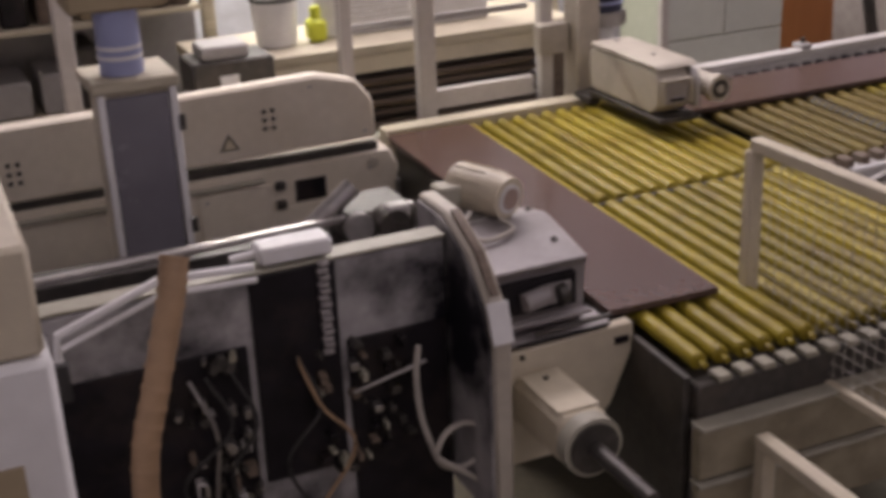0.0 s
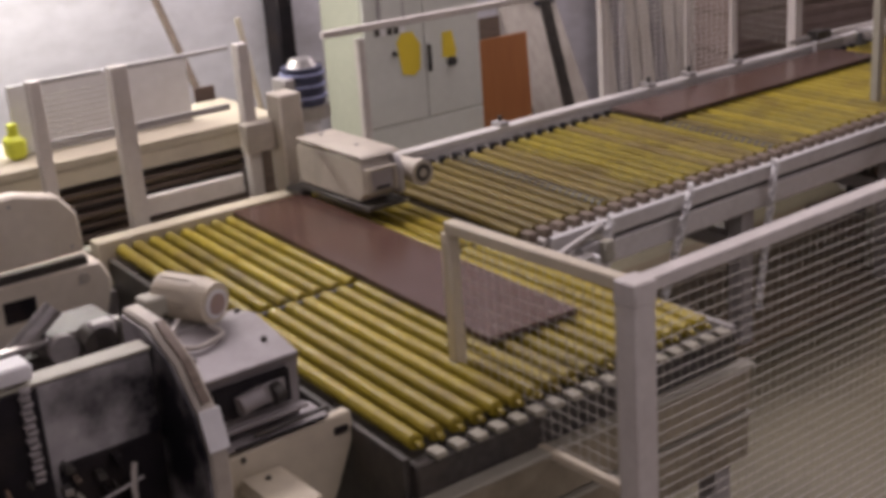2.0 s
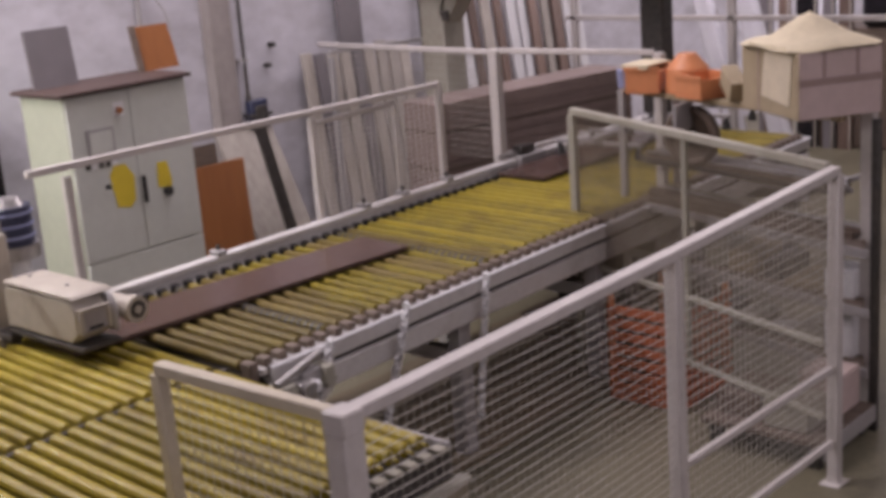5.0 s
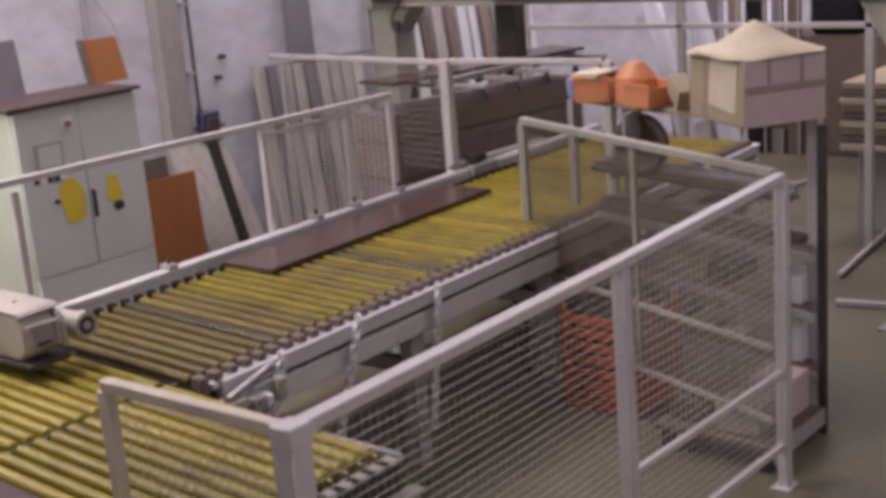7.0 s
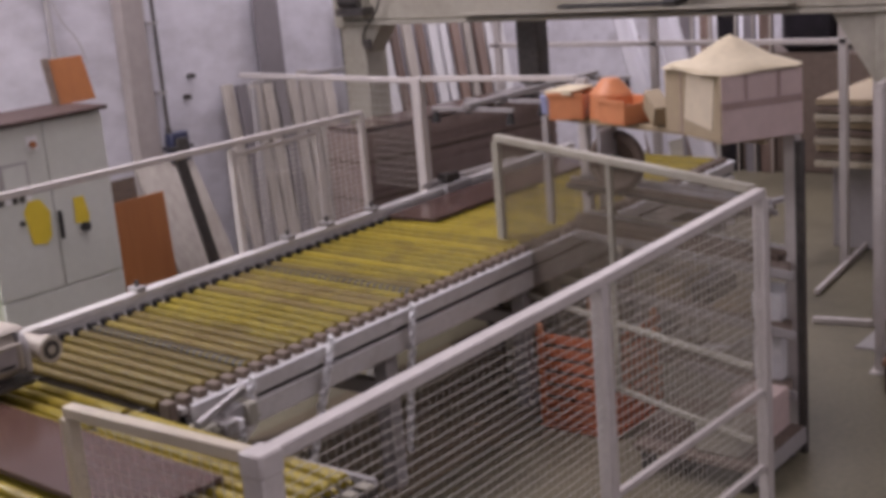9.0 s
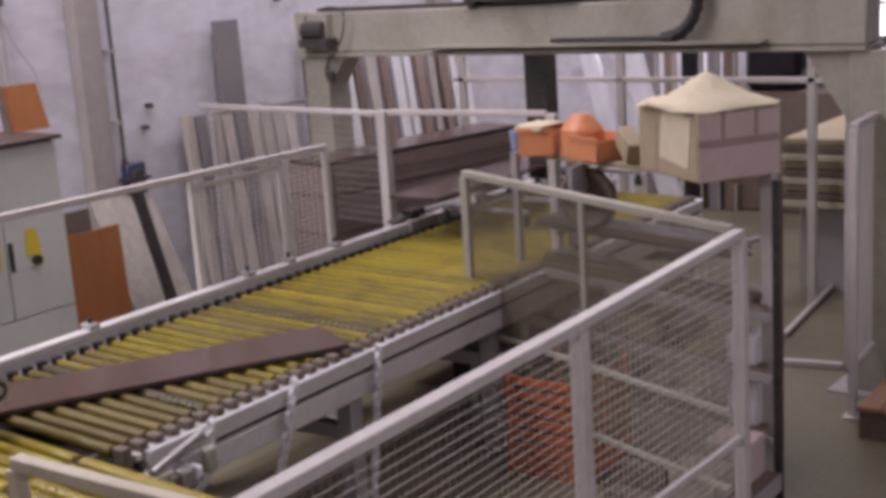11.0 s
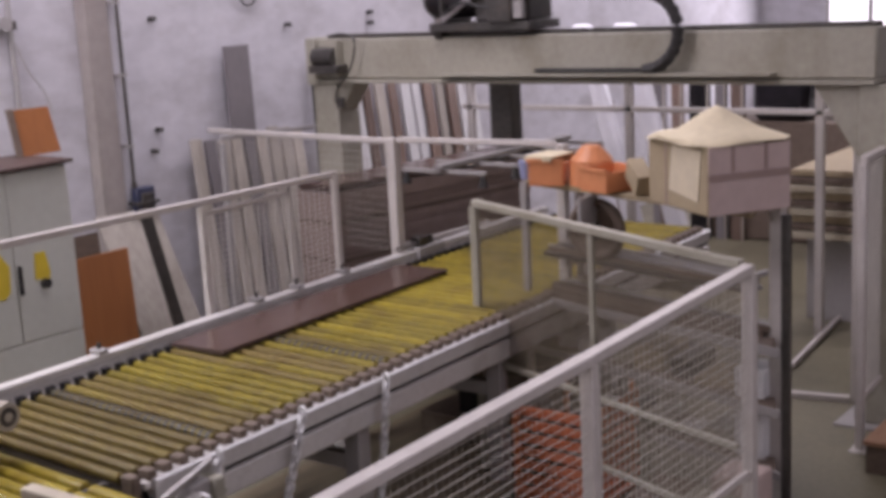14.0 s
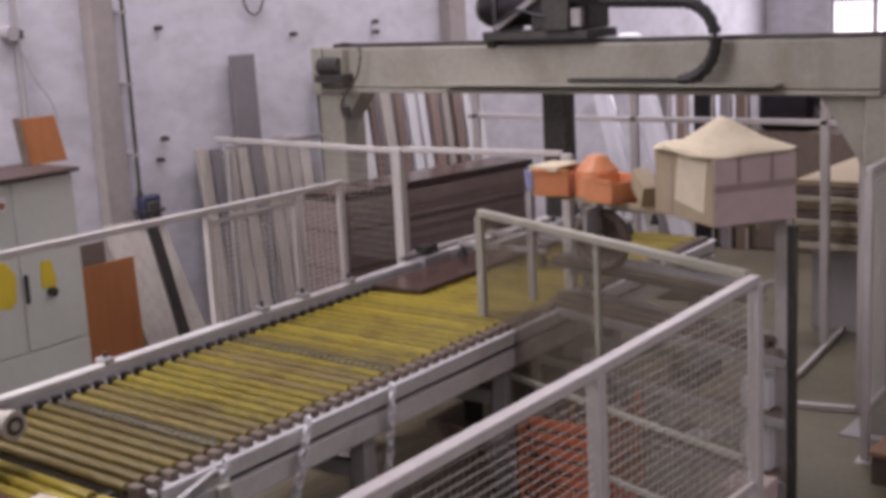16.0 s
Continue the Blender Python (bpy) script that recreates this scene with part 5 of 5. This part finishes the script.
part("shaft", rod((1.155, 2.45, 0.83), (1.155, 2.16, 0.83), 0.024, 12), M_DARK, nh)
part("curved_plate", prism([(2.62, 0.55), (2.62, 1.10), (2.66, 1.22), (2.76, 1.33), (2.92, 1.40), (3.1, 1.40), (3.1, 1.33), (2.94, 1.32), (2.9, 0.55)], "x", 0.945, 1.0, 0.008), M_DRIVE, nh)
# added sheet whose dark colour shades the plate's left side
part("inner_lining", prism([(2.63, 0.56), (2.63, 1.09), (2.67, 1.21), (2.77, 1.315), (2.93, 1.38), (3.09, 1.38), (3.09, 0.56)], "x", 0.936, 0.943, 0), M_PATCHY, nh, "dark sheet added to shade the plate's inner side")
part("plate_tag", prism([(2.610, 1.115), (2.648, 1.225), (2.658, 1.221), (2.620, 1.111)], "x", 0.942, 1.003, 0.001), M_WHITE, nh, "white tag")
part("edge_strip", prism([(2.655, 1.24), (2.75, 1.338), (2.90, 1.408), (2.91, 1.402), (2.758, 1.33), (2.664, 1.235)], "x", 0.96, 0.985, 0.001), M_WOODD, nh, "worn brown edge strip")
part("body", block(-0.9, 0.928, 2.88, 2.95, 0.10, 1.34, 0.01), M_PATCHY, nh)
part("top_edge", block(-0.9, 0.928, 2.872, 2.95, 1.342, 1.352, 0.003), M_CREAM_D, nh)
# near-black panels over parts of the front plate
part("black_panel", block(0.36, 0.60, 2.868, 2.879, 0.72, 1.34, 0.004), M_BLACK, nh)
part("black_panel", block(0.62, 0.92, 2.868, 2.879, 0.30, 1.10, 0.004), M_BLACK, nh)
part("black_panel", block(-0.3, 0.34, 2.868, 2.879, 0.30, 1.15, 0.004), M_BLACK, nh)
# chain drive and fittings on the black front
for k in range(14):
    part("chain_link", block(0.545 + 0.004 * (k % 2), 0.575 + 0.004 * (k % 2), 2.845, 2.866, 1.08 + k * 0.02, 1.093 + k * 0.02, 0.003), M_HOOD, nh)
for k in range(46):
    a, z = rng.uniform(0.12, 0.33), rng.uniform(0.62, 1.16)
    if k % 2:
        part("fitting", rod((a, 2.825, z), (a + 0.01, 2.866, z), rng.uniform(0.005, 0.013), 8), rng.choice([M_STEEL, M_DARK, M_CREAM_D, M_DARK, M_GREY]), nh)
    else:
        w_ = rng.uniform(0.008, 0.03)
        part("fitting", block(a, a + w_, 2.83, 2.866, z, z + rng.uniform(0.006, 0.05), 0.002), rng.choice([M_STEEL, M_DARK, M_BLACK, M_WOODD, M_GREY]), nh)
for k in range(40):
    a, z = rng.uniform(0.50, 0.80), rng.uniform(0.70, 1.10)
    w_ = rng.uniform(0.008, 0.03)
    part("valve", block(a, a + w_, 2.825, 2.866, z, z + rng.uniform(0.006, 0.03), 0.002), rng.choice([M_STEEL, M_DARK, M_WOODD, M_BLACK, M_CREAM_D, M_DARK]), nh)
for k in range(5):
    x0 = rng.uniform(0.1, 0.7)
    part("cable", tube(curve_points([(x0, 2.84, 1.1), (x0 + 0.05, 2.81, 0.95), (x0 + rng.uniform(-0.1, 0.15), 2.82, 0.8), (x0 + 0.02, 2.84, 0.6)], 6), 0.006, 6), (M_RUBBER, M_DUCT, M_RUBBER, M_STEEL, M_RUBBER)[k], nh)
LOOPH = [(0.80, 2.80, 1.07), (0.785, 2.79, 0.98), (0.79, 2.78, 0.86), (0.815, 2.77, 0.76)] + [(0.895 - 0.075 * math.cos(a), 2.765 - 0.004 * a, 0.75 - 0.075 * math.sin(a)) for a in [0.5 + 0.5 * k for k in range(13)]] + [(0.95, 2.74, 0.62), (0.99, 2.74, 0.5)]
part("hose", tube(curve_points(LOOPH, 4), 0.009, 8), M_HOSE, nh)
part("rod_link", rod((0.60, 2.79, 0.98), (0.82, 2.80, 1.02), 0.006, 8), M_STEEL, nh)
fm = thing("feed_motor", "cream electric motor with a fan cover on the hood", "motor")
part("body", rod((1.14, 3.25, 1.345), (1.205, 3.13, 1.34), 0.070, 24), M_CREAM, fm)
for k in range(10):
    a = 2 * math.pi * k / 10
    o = Vector((0.066 * math.cos(a) * 0.88, 0.066 * math.cos(a) * 0.47, 0.068 * math.sin(a)))
    part("cooling_fin", beam(Vector((1.145, 3.24, 1.345)) + o * 1.04, Vector((1.20, 3.138, 1.34)) + o * 1.04, 0.006, 0.006), M_CREAM, fm)
part("fan_cover", rod((1.2055, 3.129, 1.34), (1.228, 3.075, 1.335), 0.072, 24, 0.064), M_CREAM, fm)
part("fan_ring", rod((1.2282, 3.0745, 1.335), (1.2302, 3.0697, 1.3346), 0.046, 20), M_WHITE, fm)
part("fan_grille", rod((1.2304, 3.0692, 1.3346), (1.2316, 3.0663, 1.3344), 0.034, 20), M_TAPE, fm)
part("terminal_box", block(1.04, 1.12, 3.16, 3.24, 1.31, 1.37, 0.008), M_CREAM_D, fm)
part("mount", block(1.08, 1.22, 3.10, 3.24, 1.245, 1.275, 0.004), M_GREY, fm)
part("cable", tube(curve_points([(1.12, 3.12, 1.30), (1.06, 3.05, 1.27), (1.10, 2.97, 1.262), (1.20, 3.0, 1.268), (1.19, 3.06, 1.28)], 8), 0.008, 6), M_HOSE, fm)
wb = thing("white_junction_box", "white junction box on the top edge of the head", "junction box")
part("box", block(0.40, 0.60, 2.87, 2.96, 1.361, 1.41, 0.008), M_WHITE, wb)
part("cable_entry", rod((0.33, 2.92, 1.38), (0.40, 2.92, 1.385), 0.012, 8), M_WHITE, wb)
# bent white tube guard
tb2 = thing("tube_guard", "bent white tube guard over the machine corner", "guard")
part("tube", tube([(0.36, 2.80, 1.40), (0.11, 2.75, 1.435), (-0.145, 2.75, 1.345), (-0.15, 2.75, 1.28)], 0.012, 8), M_WHITE, tb2)
part("tube", tube([(0.36, 2.78, 1.372), (0.11, 2.73, 1.405), (-0.14, 2.73, 1.318)], 0.008, 8), M_WHITE, tb2)
part("clip", block(-0.17, -0.13, 2.72, 2.78, 1.18, 1.28, 0.004), M_RUBBER, tb2)
du = thing("suction_duct", "brown flexible suction duct rising beside the head", "duct")
part("hose", tube(curve_points([(0.12, 2.56, 1.56), (0.09, 2.52, 1.47), (0.03, 2.50, 1.28), (-0.02, 2.50, 1.08), (-0.04, 2.5, 0.70), (-0.04, 2.5, 0.0)], 8), 0.032, 14), M_DUCT, du)
for k in range(14):
    p = curve_points([(0.12, 2.56, 1.56), (0.09, 2.52, 1.47), (0.03, 2.50, 1.28), (-0.02, 2.50, 1.08), (-0.04, 2.5, 0.70)], 4)[k]
    part("rib", rod(p - Vector((0.002, 0.002, 0.006)), p + Vector((0.002, 0.002, 0.006)), 0.0345, 14), M_DUCT, du)
# smoked panel on a stand with a blue can
sp = thing("control_stand", "narrow control stand with a smoked panel in a white frame", "control panel")
part("body", block(0.17, 0.41, 3.72, 3.86, 1.05, 1.66, 0.008), M_CREAM, sp)
part("panel", block(0.192, 0.385, 3.708, 3.718, 1.10, 1.645, 0.004), M_SCREEN, sp)
part("frame_side", block(0.168, 0.190, 3.70, 3.719, 1.07, 1.66, 0.003), M_WHITE, sp)
part("frame_side", block(0.387, 0.41, 3.70, 3.719, 1.07, 1.66, 0.003), M_WHITE, sp)
part("top_board", block(0.15, 0.42, 3.69, 3.95, 1.662, 1.70, 0.006), M_WOOD, sp)
part("hinge", block(0.405, 0.425, 3.69, 3.70, 1.18, 1.23, 0.002), M_DARK, sp)
part("hinge", block(0.405, 0.425, 3.69, 3.70, 1.52, 1.57, 0.002), M_DARK, sp)
part("column", block(0.22, 0.36, 3.74, 3.84, 0, 1.048, 0.006), M_CREAM_D, sp)
bc = thing("blue_can", "pale blue can with white bands standing on the control stand", "can")
part("body", rod((0.27, 3.80, 1.701), (0.27, 3.80, 1.90), 0.068, 20), M_BLUELT, bc)
for z in (1.75, 1.78):
    part("band", rod((0.27, 3.80, z), (0.27, 3.80, z + 0.012), 0.0695, 20), M_WHITE, bc)
tagged(part("stacked_box", block(0.12, 0.42, 3.72, 3.92, 1.903, 2.0, 0.01), M_CARD), "flat carton on top of the blue can", "box")
# pale cabinet at the machine's corner
gc = thing("corner_cabinet", "pale grey cabinet with a cream top at the machine corner", "cabinet")
part("body", block(-0.83, -0.215, 2.05, 2.55, 0.0, 1.62, 0.015), M_WHITE, gc)
part("seam", block(-0.214, -0.211, 2.2, 2.21, 0.0, 1.6, 0), M_DARK, gc)
part("top_box", block(-0.83, -0.225, 2.06, 2.54, 1.623, 1.84, 0.012), M_CREAM, gc)
part("sticker", block(-0.36, -0.30, 2.044, 2.049, 1.30, 1.42, 0), M_CARD, gc)

# sheet that lies on the far end of the conveyor line
lb = thing("low_barrier", "low cream tube barrier before the roller table", "barrier")
part("post", beam((1.66, 2.36, 0.0), (1.66, 2.36, 0.73), 0.045, 0.045), M_CREAM, lb)
part("rail", beam((1.66, 2.385, 0.75), (1.65, 1.75, 0.75), 0.05, 0.04), M_CREAM, lb)
part("post", beam((1.65, 1.77, 0.0), (1.65, 1.77, 0.73), 0.045, 0.045), M_CREAM, lb)

# ---- motion ----
TRACK = [(-7.0, -1.2, 4.0, 90), (-4.0, -0.3, 4.0, 90), (-2.0, 1.02, 3.97, 91), (0.0, 1.68, 3.84, 92.7), (1.5, 2.17, 3.85, 92.7), (2.2, 2.40, 3.87, 92.7), (2.5, 2.51, 3.88, 89), (3.0, 2.85, 3.96, 76), (3.5, 3.22, 4.04, 55), (4.05, 3.52, 4.31, 31),
         (4.6, 3.57, 4.42, 12), (5.0, 3.61, 4.53, 4), (5.6, 3.83, 4.69, 0), (6.1, 4.30, 4.74, -1.43), (6.6, 4.80, 4.76, -1.43), (7.6, 5.77, 4.78, -1.43), (9.1, 6.95, 4.81, -1.43)]
LIFT = [(9.7, 7.25, 4.82, -1.43, 0.0), (10.6, 7.26, 4.82, -1.43, 0.0), (11.4, 7.38, 4.84, 0, 0.55), (12.6, 7.49, 5.69, 9, 0.62), (13.4, 7.49, 5.71, 9, 0.425), (40.0, 7.49, 5.71, 9, 0.425)]


def motions():
    for n_, (ob, shift) in enumerate(zip(SHEETS, (0.0, 6.9, 13.8, -5.45))):
        up = 0.025 if n_ == 0 else 0.0
        path = [(t + shift, pose(x, y, Z + 0.002, 0, 0, -a)) for t, x, y, a in TRACK] + [(t + shift, pose(x, y, Z + 0.002 + h + (up if h > 0 else 0.0), 0, 0, -a)) for t, x, y, a, h in LIFT]
        inside = [r for r in path if 0.0 < r[0] < 16.0]

        def at(s):
            if s <= path[0][0]:
                return path[0][1]
            for (t0, m0), (t1, m1) in zip(path, path[1:]):
                if t0 <= s <= t1:
                    return m0.lerp(m1, (s - t0) / (t1 - t0))
            return path[-1][1]
        rows = [(0.0, at(0.0))] + inside + [(16.0, at(16.0))]
        walk(ob, rows)
    lift = ((0, 4.50, -0.33), (4.9, 4.50, -0.33), (5.5, 4.53, 0.05), (6.2, 4.9, 0.15), (7.1, 5.38, 0.12), (8.2, 5.42, 0.06), (9.2, 4.75, 0.1), (9.8, 4.55, -0.2), (10.3, 4.54, -0.33), (11.0, 4.55, -0.33), (11.4, 4.66, 0.0), (11.9, 5.05, 0.15),
            (12.5, 5.38, 0.12), (13.0, 5.42, 0.06), (13.5, 5.42, 0.06), (14.1, 4.8, 0.1), (14.5, 4.53, -0.2), (14.9, 4.52, -0.33), (16.0, 4.52, -0.33))
    walk(CARR, [(t, pose(GX, y + 0.10, 2.435)) for t, y, h in lift])
    walk(MAST, [(t, pose(0, 0, h)) for t, y, h in lift])
    walk(LOOP, [(t, pose(0, -0.47 * (y - 4.53), 0)) for t, y, h in lift])


motions()
